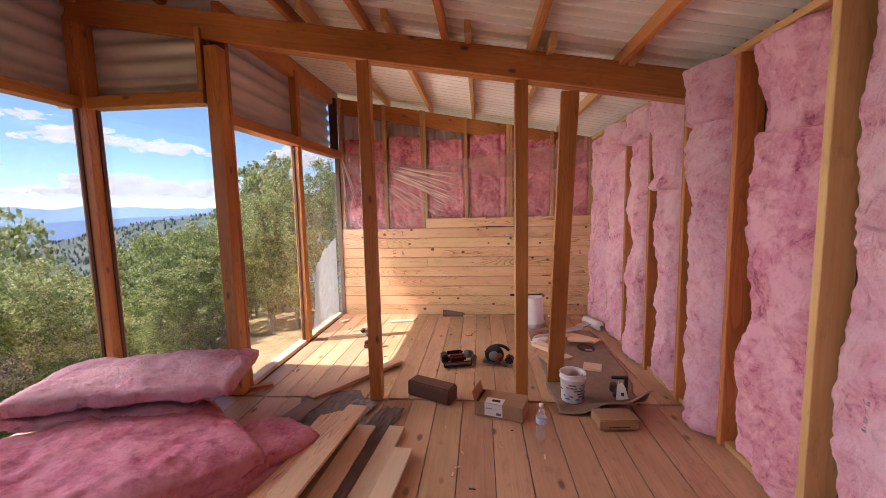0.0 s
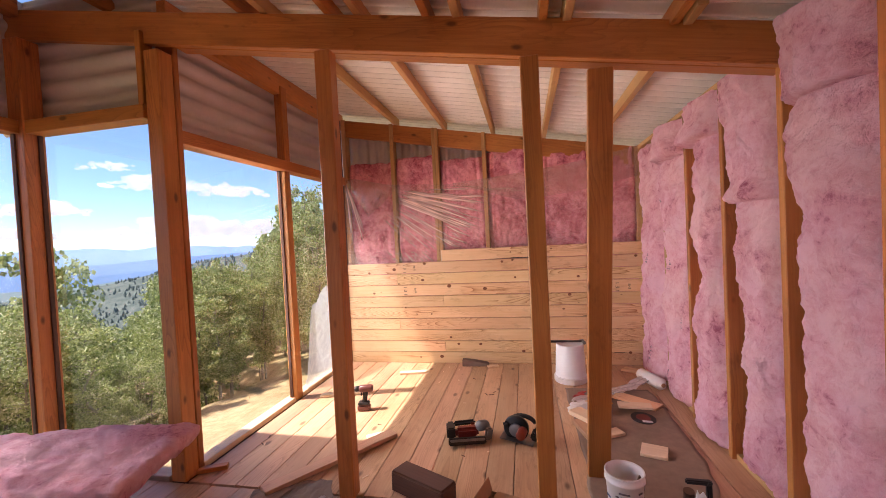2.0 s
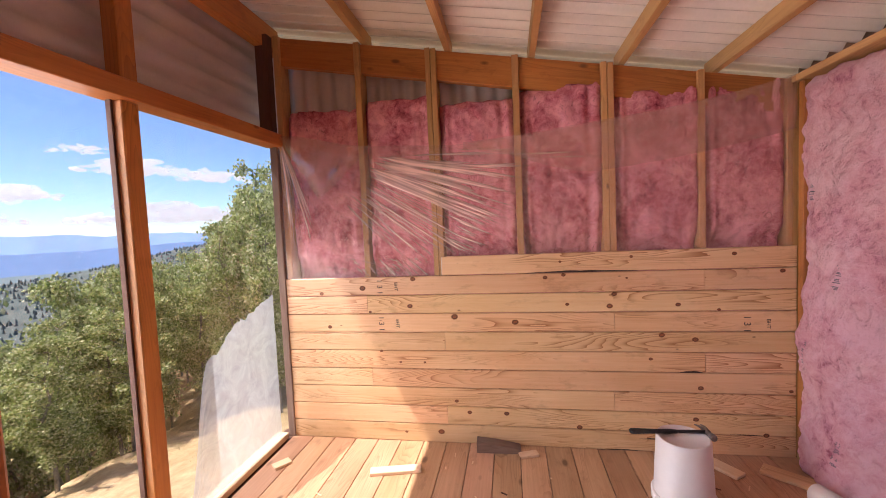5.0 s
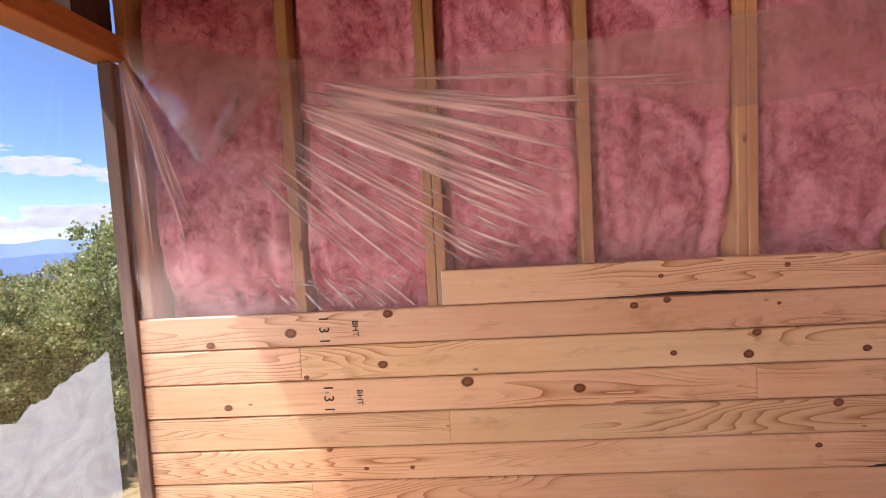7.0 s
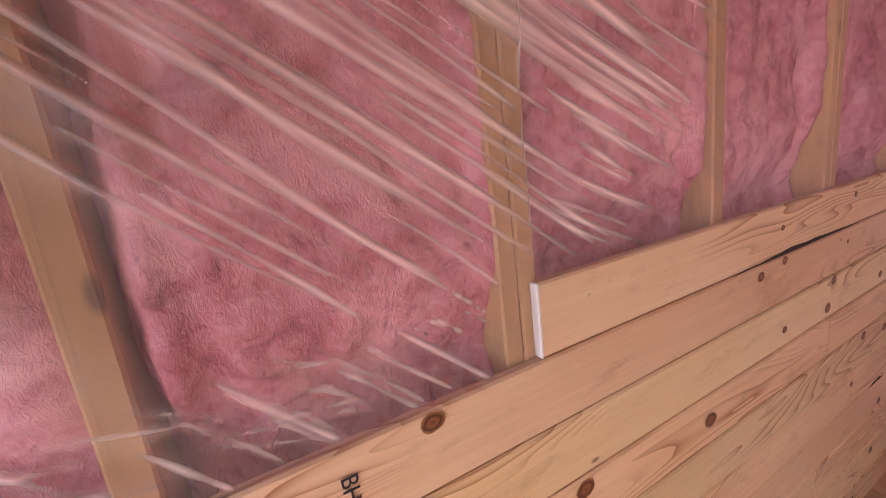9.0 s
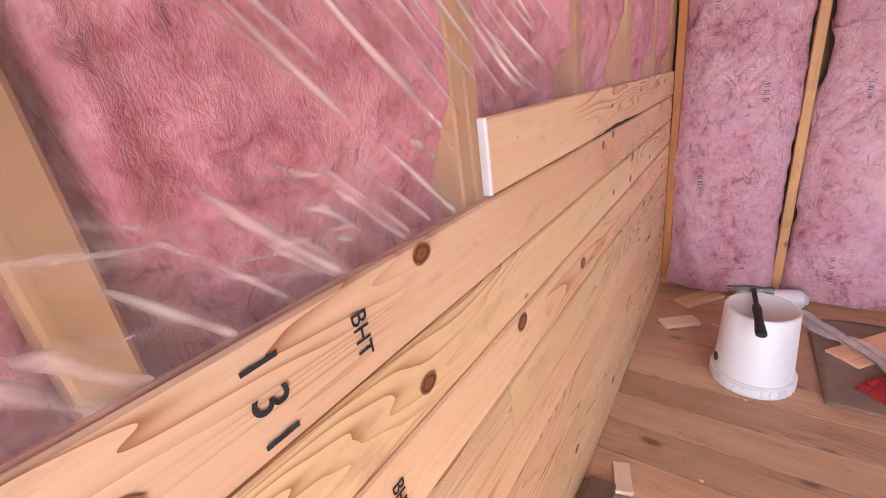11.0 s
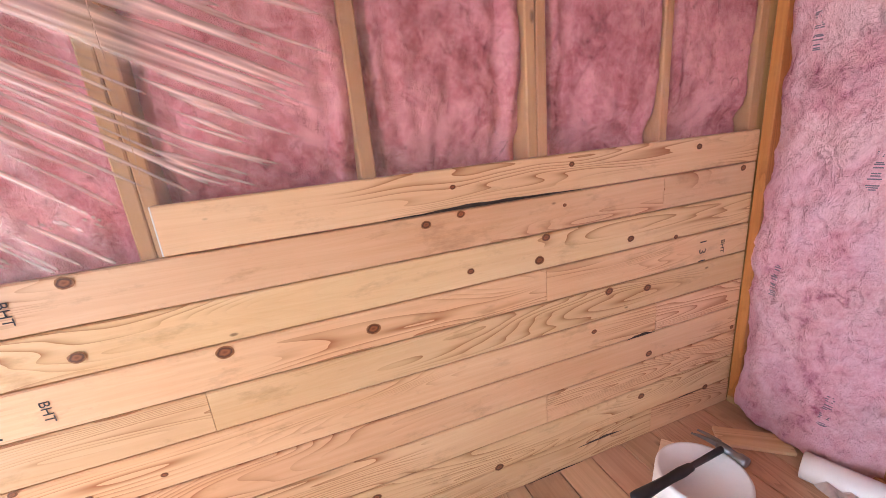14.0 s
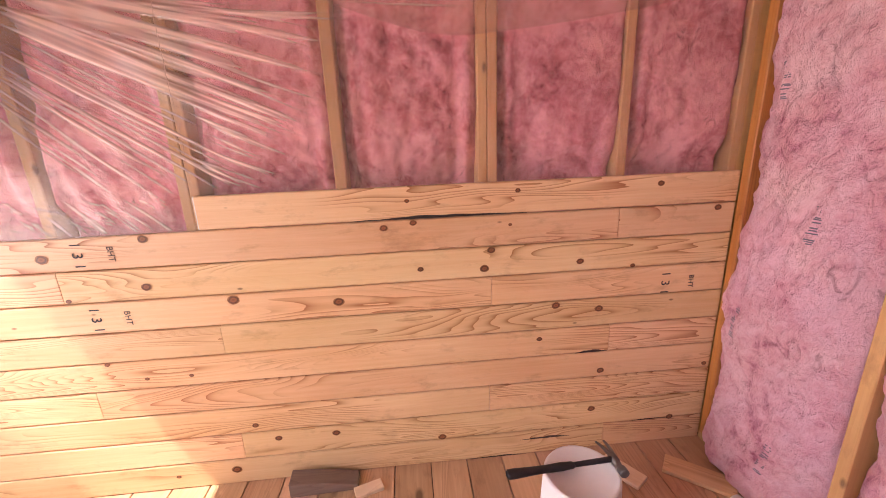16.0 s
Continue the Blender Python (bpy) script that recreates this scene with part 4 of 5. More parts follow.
def to_board(p, fall, reach):
    """Follows the slope from p until the boards' edge or the given reach."""
    k = reach / math.hypot(1, fall)
    q = (p[0] + k, p[1] + k * fall)
    floor_z = 1.212 if q[0] < -0.737 else 1.345
    if q[1] < floor_z:
        k = (p[1] - floor_z) / -fall
        q = (p[0] + k, floor_z)
    return q


def fan(a):
    """A place along the line of pull between the two nails, and the slope of the folds there."""
    return (-1.50 + 0.29 * a, 1.82 + 0.29 * a), -1.0 + 0.82 * a


for k in range(13):
    a = (k + rng.uniform(0.2, 0.8)) / 13
    p, fall = fan(a)
    gather(p, to_board(p, fall + rng.gauss(0, 0.03), rng.uniform(0.8, 1.2)), rng.uniform(0.010, 0.020) + 0.016 * max(0.0, a - 0.5), rng.uniform(0.45, 0.72) + 0.15 * a, rng.uniform(-0.012, 0.012))
for k in range(30):
    p, fall = fan(rng.random() ** 0.8)
    run = rng.uniform(0.0, 0.45)
    p = (p[0] + run, p[1] + run * fall)
    gather(p, to_board(p, fall + rng.gauss(0, 0.04), rng.uniform(0.35, 1.1)), rng.uniform(0.004, 0.008), rng.uniform(0.26, 0.55), rng.uniform(-0.01, 0.01), 0.8)
for k in range(16):
    p = (-0.72 + rng.uniform(0, 0.10), 1.45 + 0.022 * k)
    gather(p, to_board(p, -0.47 + rng.gauss(0, 0.03), rng.uniform(0.25, 0.5)), rng.uniform(0.004, 0.012), rng.uniform(0.40, 0.75))
for k in range(24):
    u = (k + rng.random()) / 24
    p = (-1.42 + 0.62 * u, 1.25 + rng.uniform(0.03, 0.13))
    gather(p, to_board(p, -1.15 + 0.35 * u, 0.3), rng.uniform(0.003, 0.006), rng.uniform(0.25, 0.50), 0.0, 0.85)
for k in range(34):
    p = (rng.uniform(-1.66, -1.0), rng.uniform(1.26, 1.40))
    gather(p, (p[0] + rng.uniform(0.05, 0.16), p[1] + rng.uniform(-0.06, 0.0)), rng.uniform(0.0025, 0.0045), rng.uniform(0.15, 0.38))
# Broad milky folds added to brighten the film's upper left.
for k in range(9):
    p, fall = fan(0.62 + 0.045 * k)
    gather(p, to_board(p, fall + rng.gauss(0, 0.02), rng.uniform(0.9, 1.35)), rng.uniform(0.026, 0.042), rng.uniform(0.32, 0.46), rng.uniform(-0.02, 0.0))
for k in range(16):
    gather((-1.91, 2.25), (-1.90 + 0.26 * rng.random() ** 1.5, 1.24 + rng.uniform(0, 0.4)), rng.uniform(0.004, 0.014), rng.uniform(0.30, 0.60), rng.uniform(0.0, 0.03))
for k in range(18):
    p = (rng.uniform(-1.25, -0.3), rng.uniform(1.98, 2.11))
    gather(p, (p[0] + rng.uniform(0.4, 1.1), p[1] + rng.uniform(-0.12, 0.0)), rng.uniform(0.004, 0.016), rng.uniform(0.15, 0.40), rng.uniform(-0.02, 0.0))
ripple = 0.004 * np.sin(gx * 7 + 3 * np.sin(gz * 5)) + 0.0015 * np.sin(gx * 31 + gz * 23 + 4 * np.sin(gx * 6))
gy = 5.456 - np.minimum(0.010, relief) - ripple * ease(0.0, 0.08, (gz - low) / (top - low))
count = (NX + 1) * (NZ + 1)
corner = (np.arange(NZ)[:, None] * (NX + 1) + np.arange(NX)[None, :]).ravel()
me = bpy.data.meshes.new("sheet")
me.from_pydata(np.stack((gx, gy, gz), axis=-1).reshape(count, 3).tolist(), [], np.stack((corner, corner + 1, corner + NX + 2, corner + NX + 1), axis=-1).tolist())
me.attributes.new("gather_sheen", "FLOAT", "POINT").data.foreach_set("value", np.minimum(gather_sheen, 0.8).ravel().astype(np.float32))
me.shade_smooth()
part("sheet", me, M_FILM, film)

# its doubled hem, and a loose flap hanging from the nails
for name, x0, x1, drop in (("hem", -0.55, 1.46, lambda u: 0.05 + 0.27 * smooth01(0.0, 0.45, u)), ("flap", -1.92, -1.20, lambda u: 0.44 * (u / 0.42 if u < 0.42 else (1 - u) / 0.58))):
    bm = bmesh.new()
    rows = []
    for j in range(33):
        row = []
        for i in range(61):
            u, v = i / 60, j / 32
            x = x0 + (x1 - x0) * u
            z = sheet_top(x) + 0.004 - drop(u) * v
            wob = 0.4 + abs(math.sin(9 * u + 2 * v)) if name == "flap" else 0.25
            y = 5.432 - 0.018 * math.sin(math.pi * v) * wob - 0.006 * noise.noise((x * 12, z * 12, 0.0))
            row.append(bm.verts.new((x, y, z)))
        rows.append(row)
    for a, b in zip(rows, rows[1:]):
        for i in range(60):
            bm.faces.new((a[i], a[i + 1], b[i + 1], b[i]))
    part(name, bm, M_HEM if name == "hem" else M_FLAP, film, smooth=True)

# milky film left on the pane beside the end wall
bm = bmesh.new()
rows = []
for i in range(61):
    y = 4.50 + 0.90 * i / 60
    top = (0.10 + 0.75 * smooth01(4.50, 4.72, y) + 0.15 * smooth01(4.75, 5.0, y) + 0.10 * smooth01(5.0, 5.4, y))
    top += 0.02 * noise.noise((y * 22, 0.0, 0.0)) + 0.012 * noise.noise((y * 60, 2.0, 0.0))
    rows.append([bm.verts.new((-2.018 + 0.003 * noise.noise((y * 9, k * 0.5, 0.0)), y, 0.035 + (top - 0.035) * k / 30)) for k in range(31)])
for a, b in zip(rows, rows[1:]):
    for k in range(30):
        bm.faces.new((a[k], a[k + 1], b[k + 1], b[k]))
tagged(part("protective_film", bm, M_MILK, smooth=True), "milky torn protective film on the lower glass pane", "plastic sheet")


# ---- loose batts ----
def soft_sweep(path, width, thick, seed, m, name="batt", rag=0.02):
    """A thick soft mat that follows path, pairs along and up, and is width across."""
    pts = [Vector((a, 0, b)) for a, b in path]
    dense = []
    for a, b in zip(pts, pts[1:]):
        steps = max(2, int((b - a).length / 0.03))
        dense += [a.lerp(b, k / steps) for k in range(steps)]
    dense.append(pts[-1])
    for _ in range(4):
        dense = [dense[0]] + [(dense[k - 1] + dense[k] * 2 + dense[k + 1]) / 4 for k in range(1, len(dense) - 1)] + [dense[-1]]
    n = len(dense)
    nw, nt = max(8, int(width / 0.03)), 5
    bm = bmesh.new()
    shells = []
    for k, p in enumerate(dense):
        d = (dense[min(n - 1, k + 1)] - dense[max(0, k - 1)]).normalized()
        nrm = Vector((-d.z, 0, d.x))
        loop = []
        end = 1 - 0.35 * (abs(2 * k / (n - 1) - 1) ** 12)
        for i in range(nw + 1):
            loop.append((i / nw, 1.0))
        for i in range(1, nt):
            loop.append((1.0, 1 - 2 * i / nt))
        for i in range(nw, -1, -1):
            loop.append((i / nw, -1.0))
        for i in range(1, nt):
            loop.append((0.0, -1 + 2 * i / nt))
        ring = []
        for u, s in loop:
            round_off = 1 - 0.4 * abs(2 * u - 1) ** 8
            pos = p + Vector((0, (u - 0.5) * width * (1 + 0.02 * (1 - s * s)), 0)) + nrm * (thick / 2 * s * round_off * end)
            q = pos + Vector((seed, 0, 0))
            pos += Vector((0.5, 1, 1)) * rag * noise.fractal(q * 4.5, 0.7, 2.0, 4) + nrm * s * 0.012 * noise.fractal(q * 19, 0.7, 2.0, 3)
            ring.append(bm.verts.new(m @ pos))
        shells.append(ring)
    L = len(shells[0])
    for a, b in zip(shells, shells[1:]):
        for i in range(L):
            j = (i + 1) % L
            bm.faces.new((a[i], a[j], b[j], b[i]))
    bm.faces.new(shells[0][::-1])
    bm.faces.new(shells[-1])
    bmesh.ops.recalc_face_normals(bm, faces=bm.faces)
    return mesh_of(bm, name, True)


top_m = pose(-2.22, 2.38, -0.05, 0, 0, 15)
# Pale wool here puts the window's sky light into the top batt's colour.
ob = part("insulation_batt", soft_sweep([(0.36, 0.325), (0.0, 0.33), (-0.62, 0.345), (-0.72, 0.40), (-0.62, 0.455), (0.0, 0.465), (0.58, 0.45)], 0.68, 0.115, 2.0, top_m), M_PINKPALE)
tagged(ob, "folded pink glass wool batt lying on a pile", "insulation", "loose batts by the window")
for path, w, th, sd, m in (
    ([(-0.75, 0.20), (0.0, 0.21), (0.62, 0.19)], 1.15, 0.20, 5.0, pose(-2.0, 1.72, 0.0, 0, 0, 52)),
    ([(-0.85, 0.08), (0.0, 0.085), (0.80, 0.075)], 1.30, 0.15, 9.0, pose(-2.05, 1.62, 0.0, 0, 0, 58)),
    ([(-0.7, 0.10), (0.0, 0.13), (0.48, 0.15), (0.62, 0.12)], 0.42, 0.10, 13.0, pose(-1.46, 1.74, 0.0, 0, 0, 62)),
):
    tagged(part("insulation_batt", soft_sweep(path, w, th, sd, m), M_PINKSHADE), "rumpled pink glass wool batt piled on the floor", "insulation", "loose batts by the window")


# ---- lumber and offcuts ----
def board(label, p, q, width, thick, material, category="board", group="", name="board", tip=0.0):
    ob = beam(name, p, q, width, thick, material, None, "", 0.003)
    if tip:
        ob.matrix_basis = ob.matrix_basis @ Matrix.Rotation(radians(tip), 4, "X")
    return tagged(ob, label, category, group)


G_PILE = "loose boards on the floor"
for k, (dx, z, tip) in enumerate(((-0.085, 0.022, 0), (-0.060, 0.046, 0), (-0.040, 0.070, 0), (-0.018, 0.094, 0), (0.0, 0.118, 1))):
    board("new tongue-and-groove pine board in a stack", (-1.15 + dx, 1.20, z), (-0.93 + dx * 2, 2.62 - 0.03 * k, z), 0.14, 0.021, M_PINE, group=G_PILE, tip=tip)
board("new pine board lying on the stack", (-1.02, 1.22, 0.145), (-0.86, 2.54, 0.146), 0.145, 0.021, M_PINE, group=G_PILE)
board("pale pine board lying beside the stack", (-0.90, 1.25, 0.014), (-0.80, 2.52, 0.014), 0.13, 0.02, M_SCRAP, group=G_PILE)
board("short pale pine board", (-0.66, 1.75, 0.014), (-0.585, 2.52, 0.014), 0.11, 0.02, M_SCRAP, group=G_PILE)
board("short pale pine board lying across another", (-0.56, 1.45, 0.036), (-0.49, 2.24, 0.036), 0.12, 0.02, M_SCRAP, group=G_PILE)
board("long pine board lying askew on the floor", (-1.36, 2.88, 0.03), (-0.80, 3.66, 0.03), 0.10, 0.028, M_FLOOR, group=G_PILE)
board("grey weathered plank on the floor", (-1.50, 2.15, 0.012), (-1.28, 2.96, 0.012), 0.16, 0.02, M_GREYWOOD, group=G_PILE)
board("short brown lath beside the corner post", (-2.0, 3.03, 0.016), (-1.80, 3.13, 0.016), 0.05, 0.03, M_BEAM, group=G_PILE)
board("pale pine offcut in the sunlight", (-1.19, 5.04, 0.012), (-0.87, 5.11, 0.012), 0.07, 0.022, M_SCRAP, "offcut", "offcuts", "offcut")
board("pale pine offcut beside the window", (-1.86, 5.03, 0.010), (-1.79, 5.12, 0.010), 0.07, 0.018, M_SCRAP, "offcut", "offcuts", "offcut")
board("tiny pale offcut on the floor", (-0.24, 5.31, 0.010), (-0.12, 5.35, 0.010), 0.06, 0.018, M_SCRAP, "offcut", "offcuts", "offcut")
board("long pale offcut in the sunlight", (-1.78, 4.36, 0.012), (-1.36, 4.49, 0.012), 0.08, 0.022, M_SCRAP, "offcut", "offcuts", "offcut")
board("small pale offcut on the planks", (-0.98, 3.58, 0.012), (-0.86, 3.66, 0.012), 0.10, 0.02, M_SCRAP, "offcut", "offcuts", "offcut")
board("square pine offcut lying on brown paper", (0.93, 3.62, 0.022), (1.08, 3.57, 0.022), 0.15, 0.022, M_SCRAP, "offcut", "offcuts", "offcut")
board("pine offcut lying on brown paper", (0.74, 3.80, 0.022), (0.86, 3.86, 0.022), 0.10, 0.02, M_SCRAP, "offcut", "offcuts", "offcut")
board("pale rectangular offcut near the side wall", (0.92, 4.24, 0.06), (1.17, 4.22, 0.06), 0.10, 0.02, M_SCRAP, "offcut", "offcuts", "offcut")
board("pine offcut with a dark edge beside the end wall", (0.93, 5.36, 0.012), (1.04, 5.20, 0.012), 0.09, 0.02, M_SCRAP, "offcut", "offcuts", "offcut")
board("pine board offcut in the corner", (1.20, 5.30, 0.012), (1.42, 5.12, 0.012), 0.11, 0.02, M_PINE, "offcut", "offcuts", "offcut")
board("knotty board offcut near the plastic roll", (0.90, 4.62, 0.016), (1.25, 4.30, 0.016), 0.14, 0.022, M_PINE, "offcut", "offcuts", "offcut")
board("short pine block beside the brown paper", (0.58, 3.98, 0.025), (0.66, 3.70, 0.025), 0.09, 0.045, M_FLOOR, "offcut", "offcuts", "offcut")
board("stacked pine block beside the brown paper", (0.56, 4.08, 0.07), (0.74, 3.86, 0.07), 0.12, 0.035, M_SCRAP, "offcut", "offcuts", "offcut")

timber = part("timber_block", box(-0.195, 0.195, -0.07, 0.07, 0, 0.125, 0.012, 2), M_DARKWOOD, at=pose(-0.40, 2.995, 0.0, 0, 0, -27))
for v in timber.data.vertices:
    v.co += Vector((0.5, 1, 0.5)) * 0.006 * noise.fractal(v.co * 14, 0.6, 2.0, 3)
tagged(timber, "short dark weathered timber block", "timber")

# wedge-cut block against the end wall
bm = bmesh.new()
prof = ((0, 0), (0.30, 0), (0.30, 0.028), (0.13, 0.062), (0, 0.075))
a = [bm.verts.new((x, -0.045, z)) for x, z in prof]
b = [bm.verts.new((x, 0.045, z)) for x, z in prof]
for i in range(5):
    j = (i + 1) % 5
    bm.faces.new((a[i], a[j], b[j], b[i]))
bm.faces.new(a[::-1])
bm.faces.new(b)
bmesh.ops.recalc_face_normals(bm, faces=bm.faces)
bmesh.ops.bevel(bm, geom=bm.edges[:], offset=0.004, segments=1, affect="EDGES")
tagged(part("wedge_block", bm, M_GREYWOOD, at=pose(-0.53, 5.375, 0, 0, 0, 2)), "grey wedge-cut wooden block with a charred end", "wood block")


# ---- cardboard box, bottle, pails ----
carton = thing("cardboard_box", "brown cardboard box with white label, one flap open", "box", (0.14, 2.79, 0))
bx = pose(0.14, 2.79, 0, 0, 0, -17)
W, D, H, T = 0.175, 0.105, 0.10, 0.004
for name, dims in (("side", (-W, W, -D, -D + T, 0, H)), ("side", (-W, W, D - T, D, 0, H)), ("end", (-W, -W + T, -D + T, D - T, 0, H)), ("end", (W - T, W, -D + T, D - T, 0, H)), ("bottom", (-W + T, W - T, -D + T, D - T, 0, T)), ("lid", (-W + 0.03, W, -D, D, H, H + T))):
    part(name, box(*dims, 0.001), M_CARD, carton, at=bx)
part("flap", box(-0.002, 0.002, -D, D, 0, 0.075, 0.001), M_CARD, carton, at=bx @ pose(-W, 0, H, 0, -14, 0))
front_label = part("label", box(-0.10, 0.03, -D - 0.0015, -D, 0.012, H), M_PAPER, carton, "white printed label", at=bx)
top_label = part("label_top", box(-0.10, 0.03, -D, -0.02, H + T, H + T + 0.0015), M_PAPER, carton, "white printed label", at=bx)
part("label_mark", box(-0.055, 0.005, -0.075, -0.045, H + T + 0.0015, H + T + 0.003), M_INK, top_label, "black printed mark", at=bx)
for k in range(4):
    part("label_print", box(-0.09 + 0.012 * k, -0.082 + 0.012 * k, -D - 0.003, -D - 0.0015, 0.062, 0.068), M_INKPALE, front_label, at=bx)
part("label_stamp", box(-0.015, 0.02, -D - 0.003, -D - 0.0015, 0.022, 0.040), M_INKPALE, front_label, at=bx)

brick_box = thing("carton", "low brown carton lying under the kraft paper edge", "box", (0.90, 2.66, 0))
part("body", box(-0.13, 0.13, -0.085, 0.085, 0, 0.07, 0.006, 2), M_CARD, brick_box, at=pose(0.90, 2.66, 0, 0, 0, 4))
part("slot", box(-0.07, 0.07, -0.0875, -0.0852, 0.020, 0.025), M_INK, brick_box, at=pose(0.90, 2.66, 0, 0, 0, 4))


def clear_plastic():
    n = Nodes("clear_bottle_plastic")
    tr = n.add("BsdfTransparent", Color=(0.90, 0.92, 0.93, 1))
    gl = n.add("BsdfGlossy", Color=(1, 1, 1, 1), Roughness=0.06)
    df = n.add("BsdfDiffuse", Color=(0.7, 0.7, 0.72, 1))
    lw = n.add("LayerWeight", Blend=0.5).outputs["Facing"]
    m0, m1 = n.add("MixShader"), n.add("MixShader")
    m0.inputs[0].default_value = 0.14
    n.tree.links.new(tr.outputs[0], m0.inputs[1])
    n.tree.links.new(df.outputs[0], m0.inputs[2])
    n.tree.links.new(n.math("ADD", 0.06, n.math("MULTIPLY", n.math("POWER", lw, 2.0), 0.6)), m1.inputs[0])
    n.tree.links.new(m0.outputs[0], m1.inputs[1])
    n.tree.links.new(gl.outputs[0], m1.inputs[2])
    n.tree.links.new(m1.outputs[0], n.out.inputs[0])
    return n.mat


M_CLEAR = clear_plastic()
bottle = thing("water_bottle", "empty clear plastic water bottle on the floor", "bottle", (0.375, 2.455, 0))
at = Matrix.Translation((0.375, 2.455, 0))
part("body", lathe([(0.001, 0.004), (0.026, 0.0), (0.032, 0.006), (0.033, 0.02), (0.0315, 0.03), (0.033, 0.045), (0.0315, 0.06), (0.033, 0.075), (0.0315, 0.09), (0.033, 0.11), (0.033, 0.15), (0.029, 0.175), (0.018, 0.198), (0.0125, 0.208), (0.0125, 0.222)], 24), M_CLEAR, bottle, smooth=True, at=at)
part("cap", lathe([(0.0145, 0.220), (0.0150, 0.223), (0.0150, 0.236), (0.013, 0.239), (0.001, 0.239)], 20), M_WHITE, bottle, at=at)
part("label", lathe([(0.0338, 0.112), (0.0338, 0.148)], 24), plain("pale_blue_label", (0.45, 0.55, 0.72), 0.5), bottle, "pale blue wrap label", at=at)

pail = thing("plaster_pail", "open white plastic pail, scuffed, with printed text", "bucket", (0.69, 3.02, 0))
at = Matrix.Translation((0.69, 2.985, 0.012))
part("shell", lathe([(0.001, 0.004), (0.078, 0.0), (0.081, 0.004), (0.092, 0.175), (0.099, 0.178), (0.099, 0.186), (0.094, 0.190), (0.095, 0.212), (0.099, 0.216), (0.097, 0.222), (0.090, 0.220), (0.088, 0.190), (0.076, 0.012), (0.001, 0.010)], 36), M_WHITE, pail, smooth=True, at=at)
part("residue", lathe([(0.001, 0.105), (0.080, 0.10), (0.082, 0.11), (0.001, 0.12)], 24), M_KRAFT, pail, "dirty dried residue", at=at)
rng = random.Random(3)
for k in range(26):
    a = radians(rng.uniform(195, 345))
    z = 0.03 + 0.022 * (k % 6) + 0.004
    r = 0.0818 + 0.011 * z / 0.175 + 0.0008
    w = rng.uniform(0.006, 0.018)
    m = at @ Matrix.Rotation(a, 4, "Z") @ Matrix.Translation((r, 0, z))
    part("print_bar", box(-0.0012, 0.0012, -w, w, -0.004, 0.004), M_INKPALE if k % 3 else plain("faded_blue_print", (0.10, 0.16, 0.32), 0.6), pail, at=m)
part("stir_stick", box(-0.004, 0.004, -0.006, 0.006, 0, 0.10), M_DARKWOOD, pail, at=at @ pose(0.05, 0.02, 0.10, 12, 14, 0))

bucket = thing("bucket", "white plastic bucket standing upside down", "bucket", (0.63, 4.955, 0))
at = Matrix.Translation((0.63, 4.955, 0))
part("shell", lathe([(0.146, 0.0), (0.154, 0.0), (0.156, 0.004), (0.156, 0.050), (0.150, 0.056), (0.147, 0.058), (0.132, 0.365), (0.128, 0.372), (0.120, 0.372), (0.115, 0.366), (0.001, 0.366)], 48), M_WHITE, bucket, smooth=True, at=at)
part("rim_ring", lathe([(0.1565, 0.046), (0.160, 0.050), (0.160, 0.056), (0.1500, 0.060)], 48), M_WHITE, bucket, smooth=True, at=at)
for k in range(30):
    a = 2 * math.pi * k / 30
    part("rim_rib", box(-0.003, 0.003, -0.0015, 0.0015, 0.005, 0.046), M_WHITE, bucket, at=at @ Matrix.Rotation(a, 4, "Z") @ Matrix.Translation((0.157, 0, 0)))
part("handle_boss", lathe([(0.020, 0), (0.020, 0.006), (0.012, 0.008), (0.001, 0.008)], 18), M_BLACK, bucket, "dark round handle socket", at=at @ Matrix.Rotation(radians(108), 4, "Z") @ Matrix.Translation((0.144, 0, 0.105)) @ Matrix.Rotation(radians(87), 4, "Y"))

hammer = thing("hammer", "claw hammer with black rubber grip on the bucket", "hammer", (0.66, 4.965, 0.372))
hm = pose(0.762, 4.985, 0.386, 0, 0, 183)
part("shaft", lathe([(0.011, 0.0), (0.010, 0.06), (0.009, 0.16), (0.010, 0.17)], 12), M_BLACK, hammer, at=hm @ Matrix.Rotation(radians(90), 4, "Y"), smooth=True)
grip = lathe([(0.010, 0.15), (0.014, 0.16), (0.017, 0.20), (0.015, 0.25), (0.0165, 0.31), (0.020, 0.375), (0.019, 0.395), (0.010, 0.402), (0.001, 0.402)], 16)
for v in grip.verts:
    v.co.x *= 0.72
part("grip", grip, M_BLACK, hammer, "black rubber grip", smooth=True, at=hm @ Matrix.Rotation(radians(90), 4, "Y"))
part("head", lathe([(0.001, -0.072), (0.016, -0.072), (0.017, -0.068), (0.017, -0.048), (0.012, -0.042), (0.012, -0.02), (0.015, -0.015), (0.015, 0.018), (0.001, 0.018)], 18), M_STEEL, hammer, "dark worn steel head", smooth=True, at=hm @ Matrix.Rotation(radians(-90), 4, "X") @ Matrix.Rotation(radians(180), 4, "Y"))
